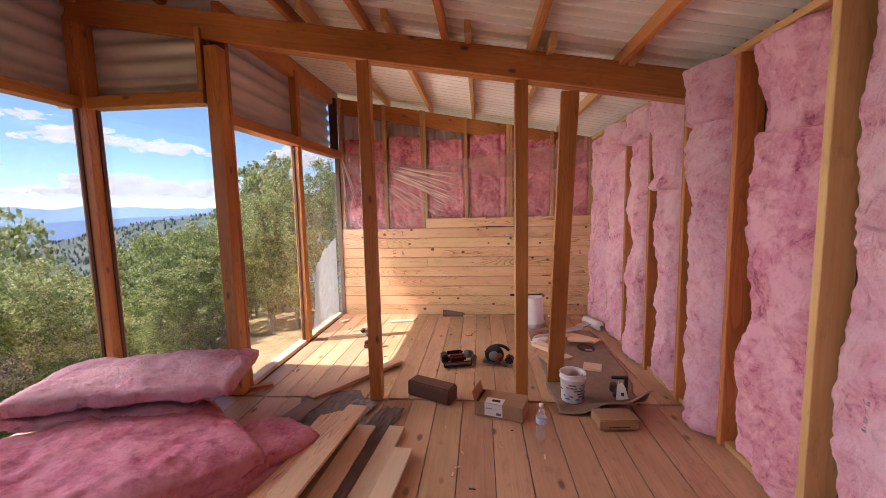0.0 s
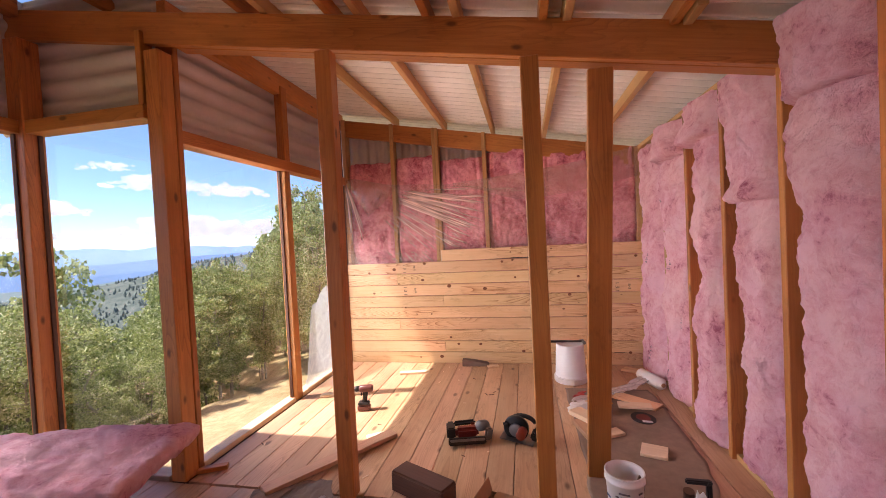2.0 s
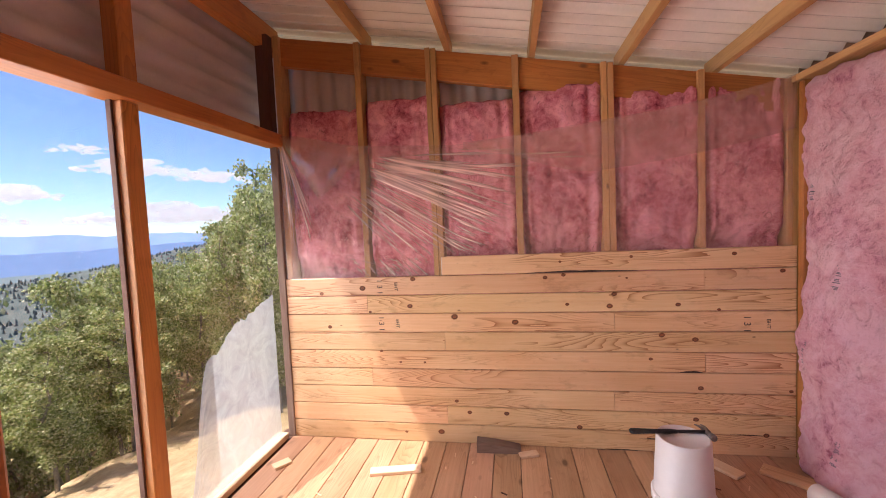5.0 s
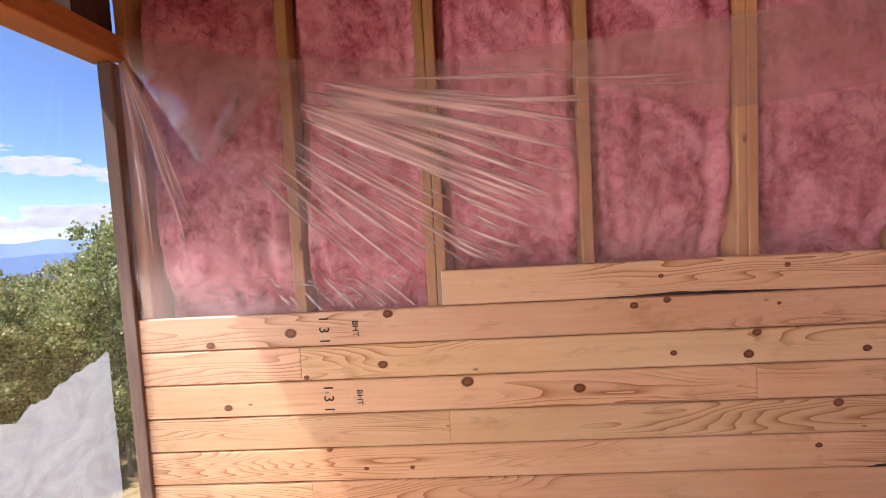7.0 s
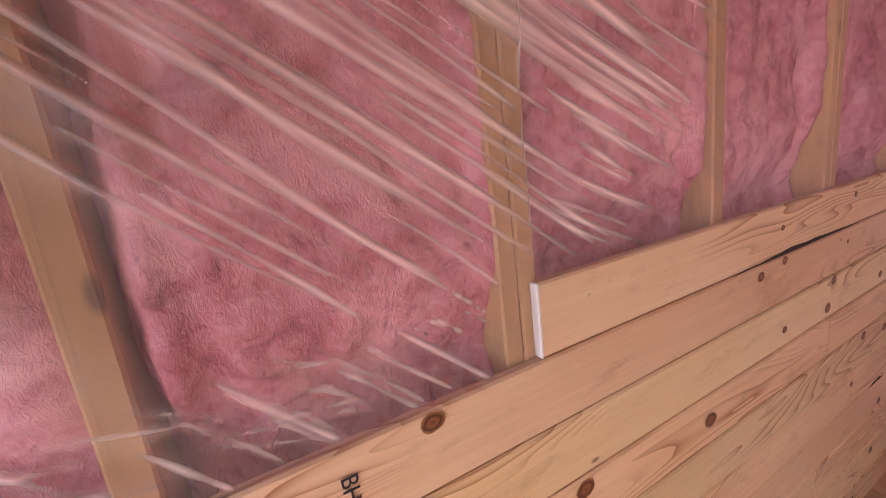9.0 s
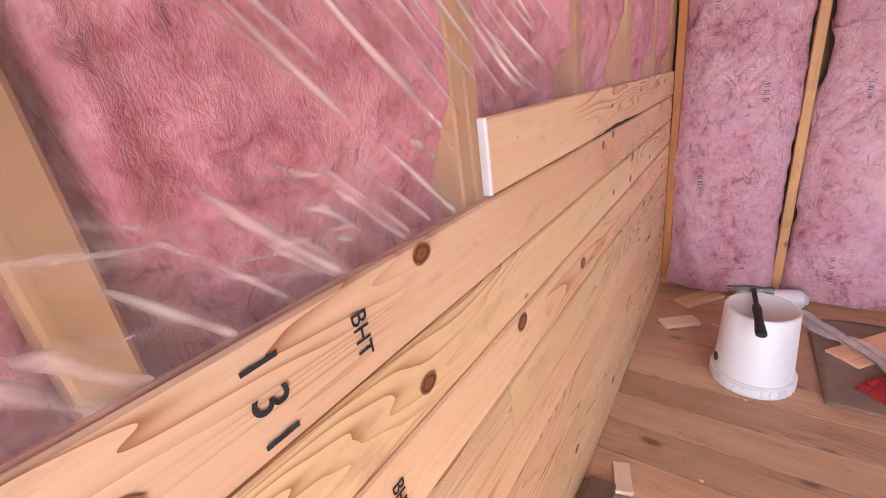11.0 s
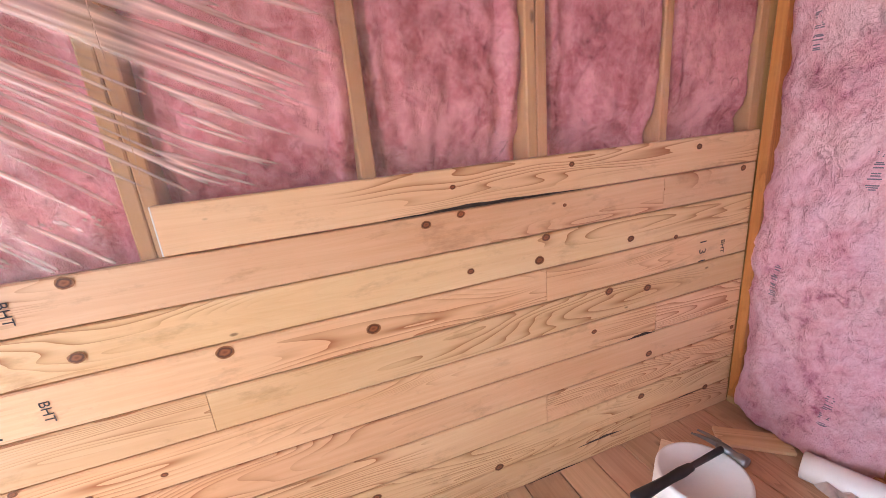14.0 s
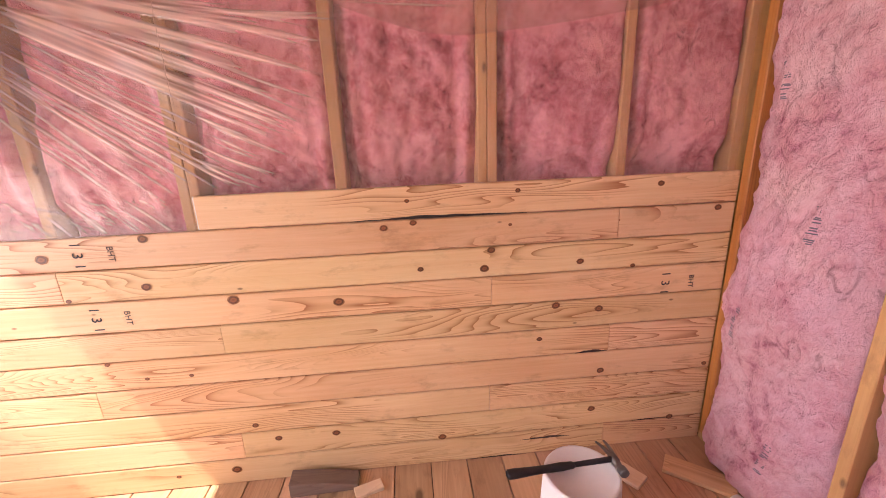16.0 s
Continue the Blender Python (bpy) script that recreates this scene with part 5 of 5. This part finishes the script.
for s in (-1, 1):
    bm = bmesh.new()
    prev = None
    for k in range(8):
        u = k / 7
        yv, zv = 0.015 + 0.085 * u, 0.004 - 0.014 * u * u
        w, h = 0.009 * (1 - 0.3 * u), 0.009 * (1 - 0.75 * u)
        xo = s * (0.006 + 0.010 * u)
        ring = [bm.verts.new((xo - w / 2, yv, zv - h)), bm.verts.new((xo + w / 2, yv, zv - h)), bm.verts.new((xo + w / 2, yv, zv + h)), bm.verts.new((xo - w / 2, yv, zv + h))]
        if prev:
            for i in range(4):
                bm.faces.new((prev[i], prev[(i + 1) % 4], ring[(i + 1) % 4], ring[i]))
        prev = ring
    bm.faces.new(prev)
    part("claw", bm, M_STEEL, hammer, at=hm @ pose(0, 0, 0, 0, 0, 180))

# roll of plastic film and the strip that trails from it
roll = thing("plastic_roll", "short roll of white translucent plastic film", "plastic roll", (1.36, 4.86, 0))
rm = along((1.30, 5.02, 0.055), (1.40, 4.72, 0.055))
part("wound_film", lathe([(0.014, 0.0), (0.050, 0.0), (0.054, 0.004), (0.054, 0.300), (0.050, 0.306), (0.036, 0.310), (0.034, 0.330), (0.012, 0.332)], 28), M_WHITE, roll, smooth=True, at=rm @ Matrix.Rotation(radians(90), 4, "Y"))
part("core", lathe([(0.016, -0.004), (0.020, -0.004), (0.020, 0.336), (0.016, 0.336)], 20), M_CARD, roll, at=rm @ Matrix.Rotation(radians(90), 4, "Y"))
bm = bmesh.new()
rows = []
for i in range(41):
    u = i / 40
    c = Vector((1.30, 4.90, 0.03)).lerp(Vector((0.62, 4.28, 0.03)), u) + Vector((0.03 * math.sin(6 * u), -0.04 * math.sin(3 * u), 0))
    side = Vector((0.66, -0.75, 0)) * (0.07 - 0.025 * math.sin(math.pi * u))
    row = []
    for k in range(9):
        s = k / 4 - 1
        row.append(bm.verts.new(c + side * s + Vector((0, 0, 0.035 * abs(math.sin(3.2 * s + 9 * u + noise.noise((u * 8, s, 0.0)))) + 0.004))))
    rows.append(row)
for a, b in zip(rows, rows[1:]):
    for k in range(8):
        bm.faces.new((a[k], a[k + 1], b[k + 1], b[k]))
tagged(part("film_strip", bm, film_plastic("crumpled_film", 0.8, (0.85, 0.84, 0.85), 0.2, 1.2), smooth=True), "crumpled strip of white plastic film on the floor", "plastic strip")

# kraft paper spread on the planks, its near edge curling up
bm = bmesh.new()
rows = []
for j in range(61):
    v = j / 60
    y = 2.76 + v * 1.95
    row = []
    for i in range(31):
        u = i / 30
        x0, x1 = 0.55 + 0.05 * noise.noise((y * 3, 1.0, 0.0)), 1.20 + 0.09 * smooth01(0.1, 0.5, v) + 0.03 * noise.noise((y * 5, 7.0, 0.0))
        x = x0 + (x1 - x0) * u
        z = 0.005 + 0.004 * noise.noise((x * 7, y * 7, 0.0)) + 0.004
        z += 0.085 * smooth01(0.10, 0.0, v) * smooth01(0.2, 0.55, u) + 0.10 * smooth01(0.70, 1.0, u) * smooth01(0.12, 0.0, v)
        row.append(bm.verts.new((x, y, z)))
    rows.append(row)
for a, b in zip(rows, rows[1:]):
    for i in range(30):
        bm.faces.new((a[i], a[i + 1], b[i + 1], b[i]))
ex = bmesh.ops.extrude_face_region(bm, geom=bm.faces[:])
for g in ex["geom"]:
    if isinstance(g, bmesh.types.BMVert):
        g.co.z += 0.003
bmesh.ops.recalc_face_normals(bm, faces=bm.faces)
tagged(part("kraft_paper", bm, M_KRAFT, smooth=True), "dusty brown kraft paper spread over the planks", "paper")

for label, cx, cy, sx, sy, rz, seed in (("grey crumpled paper sheet on the floor", -1.12, 2.72, 0.24, 0.30, 20, 1.0), ("pale grey paper scrap beside the post", -0.93, 2.78, 0.10, 0.12, -15, 4.0), ("grey paper strip between boards", -0.76, 2.25, 0.10, 0.55, -8, 6.0)):
    bm = bmesh.new()
    bmesh.ops.create_grid(bm, x_segments=24, y_segments=24, size=1.0)
    for v in bm.verts:
        rag = 1 + 0.12 * noise.noise((math.atan2(v.co.y, v.co.x) * 2, seed, 0.0))
        v.co = Vector((v.co.x * sx * rag, v.co.y * sy * rag, 0.006 + 0.016 * abs(noise.fractal((v.co.x * 2 + seed, v.co.y * 2, 0), 0.7, 2.0, 4))))
    ex = bmesh.ops.extrude_face_region(bm, geom=bm.faces[:])
    for g in ex["geom"]:
        if isinstance(g, bmesh.types.BMVert):
            g.co.z += 0.002
    bmesh.ops.recalc_face_normals(bm, faces=bm.faces)
    tagged(part("paper_scrap", bm, M_TARP if seed != 4.0 else M_GREYCARD, at=pose(cx, cy, 0, 0, 0, rz)), label, "paper", "paper scraps")


# ---- tools ----
def rounded(sx, sy, sz, bevel=0.01, segments=2):
    return box(-sx / 2, sx / 2, -sy / 2, sy / 2, -sz / 2, sz / 2, bevel, segments)


nailer = thing("cordless_nailer", "red and black cordless nail gun lying on its side", "nail gun", (-0.23, 3.67, 0))
nm = pose(-0.23, 3.67, 0.0, 0, 0, 14)
part("body", rounded(0.17, 0.075, 0.075, 0.02, 3), M_RED, nailer, at=nm @ pose(-0.01, 0.0, 0.062))
part("motor_cover", lathe([(0.001, -0.06), (0.034, -0.06), (0.038, -0.05), (0.038, 0.05), (0.030, 0.065), (0.001, 0.065)], 20), M_GREYPL, nailer, smooth=True, at=nm @ pose(0.11, 0.03, 0.085, 70, 0, -30))
part("magazine", rounded(0.27, 0.032, 0.05, 0.008), M_BLACK, nailer, "black nail magazine", at=nm @ pose(-0.015, -0.075, 0.03))
part("magazine_rail", rounded(0.25, 0.012, 0.018, 0.004), M_STEEL, nailer, at=nm @ pose(-0.015, -0.095, 0.045))
part("grip", rounded(0.17, 0.036, 0.036, 0.014, 3), M_BLACK, nailer, "black rubber grip", at=nm @ pose(-0.02, 0.085, 0.09, 0, 0, 4))
part("battery", rounded(0.062, 0.125, 0.085, 0.012, 2), M_BLACK, nailer, "black battery pack", at=nm @ pose(-0.125, 0.04, 0.06))
part("nose", rounded(0.05, 0.05, 0.09, 0.012, 2), M_GREYPL, nailer, at=nm @ pose(0.145, -0.035, 0.055, 0, 12, 0))
part("trigger", rounded(0.03, 0.012, 0.022, 0.004), M_RED, nailer, at=nm @ pose(0.04, 0.062, 0.09))

saw = thing("circular_saw", "orange and black cordless circular saw on the floor", "circular saw", (0.14, 3.70, 0))
sm = pose(0.14, 3.70, 0.0, 0, 0, -12)
part("base_shoe", rounded(0.24, 0.15, 0.006, 0.002, 1), M_STEEL, saw, at=sm @ pose(-0.01, 0, 0.02, 0, 6, 0))
part("blade_guard", lathe([(0.001, -0.018), (0.085, -0.018), (0.090, -0.012), (0.090, 0.012), (0.085, 0.018), (0.001, 0.018)], 32), M_BLACK, saw, "black blade guard", smooth=True, at=sm @ pose(-0.02, -0.01, 0.092, 90, 0, 0))
part("motor", lathe([(0.001, -0.05), (0.030, -0.05), (0.033, -0.04), (0.033, 0.045), (0.026, 0.055), (0.001, 0.055)], 22), M_ORANGE, saw, smooth=True, at=sm @ pose(0.03, -0.065, 0.085, 90, 0, 0))
part("gear_cover", lathe([(0.001, -0.012), (0.046, -0.012), (0.048, 0.0), (0.040, 0.012), (0.001, 0.012)], 22), M_GREYPL, saw, smooth=True, at=sm @ pose(-0.02, -0.036, 0.085, 90, 0, 0))
bm = bmesh.new()
prev = None
for k in range(14):
    t = radians(200 - 170 * k / 13)
    c = Vector((0.02 + 0.105 * math.cos(t), 0.03, 0.085 + 0.085 * math.sin(t)))
    d = Vector((-math.sin(t), 0, math.cos(t)))
    o = Vector((math.cos(t), 0, math.sin(t)))
    ring = [bm.verts.new(c + o * 0.017 * math.cos(q) + Vector((0, 0.02 * math.sin(q), 0))) for q in (0, 1.05, 2.09, 3.14, 4.19, 5.24)]
    if prev:
        for i in range(6):
            bm.faces.new((prev[i], prev[(i + 1) % 6], ring[(i + 1) % 6], ring[i]))
    prev = ring
part("handle", bm, M_BLACK, saw, "black rubber handle", smooth=True, at=sm)
part("battery", rounded(0.075, 0.11, 0.055, 0.012, 2), M_BLACK, saw, "black battery pack", at=sm @ pose(0.125, 0.0, 0.055, 0, 14, 0))
part("front_grip", rounded(0.05, 0.04, 0.05, 0.016, 3), M_BLACK, saw, at=sm @ pose(-0.085, -0.03, 0.12))

M_DRILL = plain("worn_red_shell", (0.17, 0.055, 0.045), 0.35, 0, 0.2, 0.05)
drill = thing("cordless_drill", "worn dark red and black cordless drill standing on its battery", "drill", (-1.22, 4.07, 0))
dm = pose(-1.22, 4.10, 0.0, 0, 0, 192)
part("battery", rounded(0.11, 0.078, 0.05, 0.01, 2), M_DRILL, drill, "dark red battery pack", at=dm @ pose(0, 0, 0.027))
part("battery_top", rounded(0.10, 0.072, 0.025, 0.008, 2), M_BLACK, drill, at=dm @ pose(0, 0, 0.064))
part("grip", rounded(0.042, 0.036, 0.11, 0.014, 3), M_BLACK, drill, "black rubber grip", at=dm @ pose(-0.012, 0, 0.118, 0, -8, 0))
part("motor_housing", lathe([(0.001, -0.075), (0.026, -0.075), (0.032, -0.065), (0.033, 0.03), (0.028, 0.045), (0.001, 0.045)], 20), M_DRILL, drill, smooth=True, at=dm @ pose(-0.01, 0, 0.192, 0, 90, 0))
part("chuck", lathe([(0.024, 0.0), (0.025, 0.03), (0.018, 0.045), (0.008, 0.052), (0.001, 0.052)], 18), M_BLACK, drill, smooth=True, at=dm @ pose(0.035, 0, 0.192, 0, 90, 0))
part("trigger", rounded(0.016, 0.014, 0.034, 0.005), M_BLACK, drill, at=dm @ pose(0.018, 0, 0.145))
part("bit", lathe([(0.004, 0.0), (0.004, 0.075), (0.001, 0.08)], 8), M_STEEL, drill, at=dm @ pose(0.085, 0, 0.192, 0, 90, 0))

stapler = thing("tool_holder", "small black tool standing open on the kraft paper", "tool", (1.06, 3.0, 0))
tm = pose(1.05, 3.02, 0.02, 0, 0, -10)
part("base", rounded(0.10, 0.07, 0.03, 0.006), M_BLACK, stapler, at=tm @ pose(0, 0, 0.02))
part("upright", rounded(0.022, 0.05, 0.15, 0.006), M_BLACK, stapler, at=tm @ pose(0.045, 0, 0.09))
part("arm", rounded(0.12, 0.03, 0.022, 0.006), M_BLACK, stapler, at=tm @ pose(0.0, 0, 0.155, 0, -4, 0))
part("spool", lathe([(0.001, -0.03), (0.026, -0.03), (0.026, 0.03), (0.001, 0.03)], 16), M_DARKWOOD, stapler, at=tm @ pose(-0.045, 0, 0.075, 12, 0, 0))
bm = bmesh.new()
pts = ((-0.045, 0), (0.045, 0.012), (0.030, 0.085), (0.006, 0.13), (-0.012, 0.115), (-0.02, 0.135), (-0.032, 0.09))
vs = [bm.verts.new((x, 0.012 * math.sin(40 * z), z)) for x, z in pts]
f = bm.faces.new(vs)
ex = bmesh.ops.extrude_face_region(bm, geom=[f])
for g in ex["geom"]:
    if isinstance(g, bmesh.types.BMVert):
        g.co.y += 0.006
bmesh.ops.recalc_face_normals(bm, faces=bm.faces)
packet = thing("paper_packet", "small white paper packet with a black mark", "packet", (1.03, 2.90, 0.02))
pm = pose(1.03, 2.89, 0.055, -24, 0, -4)
part("bag", bm, M_PAPER, packet, at=pm)
part("mark", box(-0.010, 0.012, -0.004, -0.002, 0.03, 0.055), M_INK, packet, at=pm @ pose(0, -0.009, 0))

pack = thing("tool_package", "torn red and grey blister packaging on the floor", "packaging", (0.78, 4.45, 0))
pk = pose(0.74, 4.47, 0.015, 0, 0, -38)
bm = bmesh.new()
bmesh.ops.create_grid(bm, x_segments=18, y_segments=12, size=1.0)
for v in bm.verts:
    v.co = Vector((v.co.x * 0.13, v.co.y * 0.075 * (1 + 0.2 * noise.noise((v.co.x * 3, 0.0, 1.0))), 0.012 + 0.016 * noise.fractal((v.co.x * 2.5, v.co.y * 2, 0), 0.7, 2, 3)))
ex = bmesh.ops.extrude_face_region(bm, geom=bm.faces[:])
for g in ex["geom"]:
    if isinstance(g, bmesh.types.BMVert):
        g.co.z -= 0.003
bmesh.ops.recalc_face_normals(bm, faces=bm.faces)
part("card", bm, plain("red_card", (0.35, 0.02, 0.02), 0.45), pack, at=pk)
part("blister", rounded(0.06, 0.05, 0.02, 0.008, 2), M_GREYPL, pack, at=pk @ pose(-0.02, 0, 0.032))
part("white_label", rounded(0.055, 0.03, 0.002, 0.0005, 1), M_PAPER, pack, at=pk @ pose(0.03, 0.025, 0.036))

wrap = thing("tool_bag", "torn white bag over a yellow plastic square", "packaging", (0.68, 4.22, 0))
wk = pose(0.70, 4.20, 0.0, 0, 0, 25)
part("yellow_square", rounded(0.20, 0.09, 0.012, 0.003, 1), M_YELLOW, wrap, "yellow plastic speed square", at=wk @ pose(0.05, -0.04, 0.095, 8, 0, 0))
for k in range(2):
    part("slot", rounded(0.10, 0.008, 0.002, 0.0005, 1), M_INK, wrap, at=wk @ pose(0.05, -0.05 + 0.025 * k, 0.1025 + 0.0035 * k, 8, 0, 12))
bm = bmesh.new()
bmesh.ops.create_icosphere(bm, subdivisions=3, radius=1.0)
for v in bm.verts:
    c = v.co.copy()
    v.co = Vector((c.x * 0.12, c.y * 0.075, max(-0.05, c.z * 0.05))) * (1 + 0.35 * noise.fractal(c * 1.7, 0.7, 2.0, 4))
part("bag", bm, M_PAPER, wrap, "crumpled white plastic bag", at=wk @ pose(-0.06, 0.0, 0.055))

disc = thing("saw_blade_pack", "round dark saw blade in its packaging", "blade", (1.06, 4.10, 0))
dk = pose(1.07, 4.09, 0.02, 4, 3, 0)
part("disc", lathe([(0.012, 0.0), (0.088, 0.0), (0.090, 0.002), (0.088, 0.006), (0.012, 0.006)], 40), M_BLACK, disc, at=dk)
part("label", box(-0.02, 0.05, -0.07, -0.045, 0.006, 0.0085), M_PAPER, disc, at=dk)
part("red_band", lathe([(0.030, 0.006), (0.052, 0.006), (0.052, 0.008), (0.030, 0.008)], 32), M_RED, disc, at=dk)


# ---- knots, stamps and small litter ----
def knot(x, z, w, h, seed):
    bm = bmesh.new()
    c = bm.verts.new((0, 0, 0.0012))
    ring = []
    for i in range(16):
        a = 2 * math.pi * i / 16
        r = 1 + 0.14 * noise.noise((math.cos(a) * 1.5, math.sin(a) * 1.5, seed))
        ring.append(bm.verts.new((0.02 * math.cos(a) * r, 0.02 * math.sin(a) * r, 0.0)))
    for i in range(16):
        bm.faces.new((c, ring[i], ring[(i + 1) % 16]))
    m = Matrix(((w / 0.02, 0, 0, x), (0, 0, -1, Y_END - 0.0022), (0, h / 0.02, 0, z), (0, 0, 0, 1)))
    return part("knot", bm, M_KNOT, wall_north, at=m, smooth=True)


KNOTS = (
    (-1.65, 1.10, 10), (-1.33, 1.135, 14), (-1.28, 0.96, 7), (-1.60, 0.85, 10), (-0.98, 1.0, 12), (-0.95, 1.195, 12), (-0.66, 0.92, 15), (-0.24, 0.88, 14),
    (-0.03, 1.185, 10), (0.09, 1.20, 9), (0.11, 1.0, 8), (0.38, 0.985, 12), (0.41, 1.065, 11), (0.52, 1.31, 7), (0.80, 0.99, 10), (0.90, 0.76, 12),
    (0.70, 0.79, 12), (0.63, 0.63, 8), (-1.21, 0.67, 7), (-1.07, 0.59, 6), (-0.89, 0.59, 6), (-0.67, 0.31, 9), (0.93, 0.44, 11), (0.90, 0.23, 11),
    (-0.58, 0.23, 10), (-0.32, 0.23, 11), (0.17, 0.15, 12), (-0.79, 0.08, 14), (-1.05, 0.07, 7), (1.31, 0.14, 11), (1.40, 1.195, 10), (0.07, 1.29, 6),
    (1.13, 1.31, 9), (0.49, 1.17, 5), (1.04, 0.955, 7), (1.45, 0.43, 8),
)
for k, (kx, kz, mm) in enumerate(KNOTS):
    knot(kx, kz, mm * 0.0017, mm * 0.0013, k * 1.7)


M_WANE = plain("dark_wane", (0.06, 0.04, 0.03), 0.8, 0, 0.3, 0.2, 40)
for x0, x1, z0, high in ((-0.16, 0.56, 1.2165, 0.011), (0.80, 0.955, 0.541, 0.012), (0.55, 0.80, 0.085, 0.010), (0.30, 0.58, 0.003, 0.006), (1.10, 1.30, 0.136, 0.006)):
    bm = bmesh.new()
    last = None
    for i in range(25):
        u = i / 24
        h = high * math.sin(math.pi * min(1, u * 0.9 + 0.05)) ** 1.3 * (1 + 0.5 * noise.noise((u * 9, x0, 0.0))) + 0.0006
        x = x0 + (x1 - x0) * u
        pair = (bm.verts.new((x, Y_END - 0.0025, z0)), bm.verts.new((x, Y_END - 0.0025, z0 + h)))
        if last:
            bm.faces.new((last[0], pair[0], pair[1], last[1]))
        last = pair
    part("wane", bm, M_WANE, wall_north, "dark bark-edge streak")
part("board_end", box(-0.7385, -0.7355, Y_END - 0.001, Y_END + 0.017, 1.218, 1.347), M_PAPER, wall_north, "pale cut board end")


def stamp(words, x, z, size, turn=-90):
    cu = bpy.data.curves.new("stamp", "FONT")
    cu.body, cu.size, cu.align_x, cu.align_y, cu.extrude = words, size, "CENTER", "CENTER", 0.0003
    cu.materials.append(M_INK)
    ob = new("stamp", cu)
    ob.matrix_basis = Matrix(((1, 0, 0, x), (0, 0, -1, Y_END - 0.0025), (0, 1, 0, z), (0, 0, 0, 1))) @ Matrix.Rotation(radians(turn), 4, "Z")
    adopt(ob, wall_north)
    return ob


for sx, sz in ((-1.19, 1.147), (-1.19, 0.877), (1.21, 0.865)):
    stamp("1 3 1", sx - 0.010, sz - 0.004, 0.055)
    stamp("BHT", sx + 0.112, sz - 0.003, 0.033)

rng = random.Random(17)
for k in range(70):
    x, y = rng.uniform(-1.85, 1.35), rng.uniform(1.3, 5.3)
    l = rng.uniform(0.006, 0.028)
    ob = part("wood_chip", box(-l, l, -rng.uniform(0.002, 0.006), rng.uniform(0.002, 0.006), 0, 0.003), M_SCRAP if rng.random() < 0.7 else M_DARKWOOD, at=pose(x, y, 0.002, 0, 0, rng.uniform(0, 180)))
    tagged(ob, "small wood chip on the floor planks", "wood chip", "wood chips")


# ---- floor boards and wall boards ----
floor = part("floor", box(-3.2, 1.6, Y_BACK, 3.06, -0.16, -0.03, bm=box(-2.1, 1.6, 3.062, 5.6, -0.16, -0.03)), M_DARKWOOD)
tagged(floor, "pine plank floor, dusty and scattered with offcuts", "floor", kind="structure")


def plank(name, length, width, thick, material, parent, m, cut=0.0025):
    """A board with eased edges: local x along, y across, its face at z = 0."""
    bm = bmesh.new()
    prof = ((-width / 2, -thick), (-width / 2, -cut), (-width / 2 + cut, 0), (width / 2 - cut, 0), (width / 2, -cut), (width / 2, -thick))
    a = [bm.verts.new((0, y, z)) for y, z in prof]
    b = [bm.verts.new((length, y, z)) for y, z in prof]
    for i in range(5):
        bm.faces.new((a[i], a[i + 1], b[i + 1], b[i]))
    bm.faces.new(a[::-1])
    bm.faces.new(b)
    bmesh.ops.recalc_face_normals(bm, faces=bm.faces)
    return part(name, bm, material, parent, at=m)


rng = random.Random(4)
x = -1.955
while x < 1.56:
    w = min(0.172 + rng.uniform(-0.004, 0.004), 1.575 - x)
    m = along((x + w / 2, 2.958, rng.uniform(-0.0015, 0.0015)), (x + w / 2, 5.465, 0))
    plank("floorboard", 2.507, w - 0.004, 0.028, M_FLOOR, floor, m)
    x += w
x = -3.19
while x < 1.56:
    w = min(0.205 + rng.uniform(-0.02, 0.02), 1.575 - x)
    cut = rng.uniform(-1.2, 1.4)
    lo = rng.uniform(-0.008, -0.004)
    for y0, y1 in ((Y_BACK, cut - 0.002), (cut + 0.002, 2.944)):
        plank("floorboard", y1 - y0, w - 0.004, 0.024, M_FLOOR, floor, along((x + w / 2, y0, lo), (x + w / 2, y1, lo)))
    x += w

ROW = 0.135
JOINTS = ((-0.735, None), (-1.945, 0.96), (-1.945, -1.30), (-1.945, 0.41), (-1.945, -0.735), (-1.945, 0.96), (-1.945, -1.29), (-1.945, 0.40), (-1.945, -0.74), (-1.945, 0.97))
for r, (start, joint) in enumerate(JOINTS):
    z = 1.35 - ROW * (r + 0.5)
    spans = [(start, 1.478)] if joint is None else [(start, joint - 0.001), (joint + 0.001, 1.478)]
    for x0, x1 in spans:
        y = Y_END + rng.uniform(-0.001, 0.001)
        # the board's face looks towards -y
        m = Matrix(((1, 0, 0, x0), (0, 0, -1, y), (0, 1, 0, z), (0, 0, 0, 1)))
        plank("wallboard", x1 - x0, ROW - 0.0045, 0.019, M_PINE, wall_north, m, 0.004)
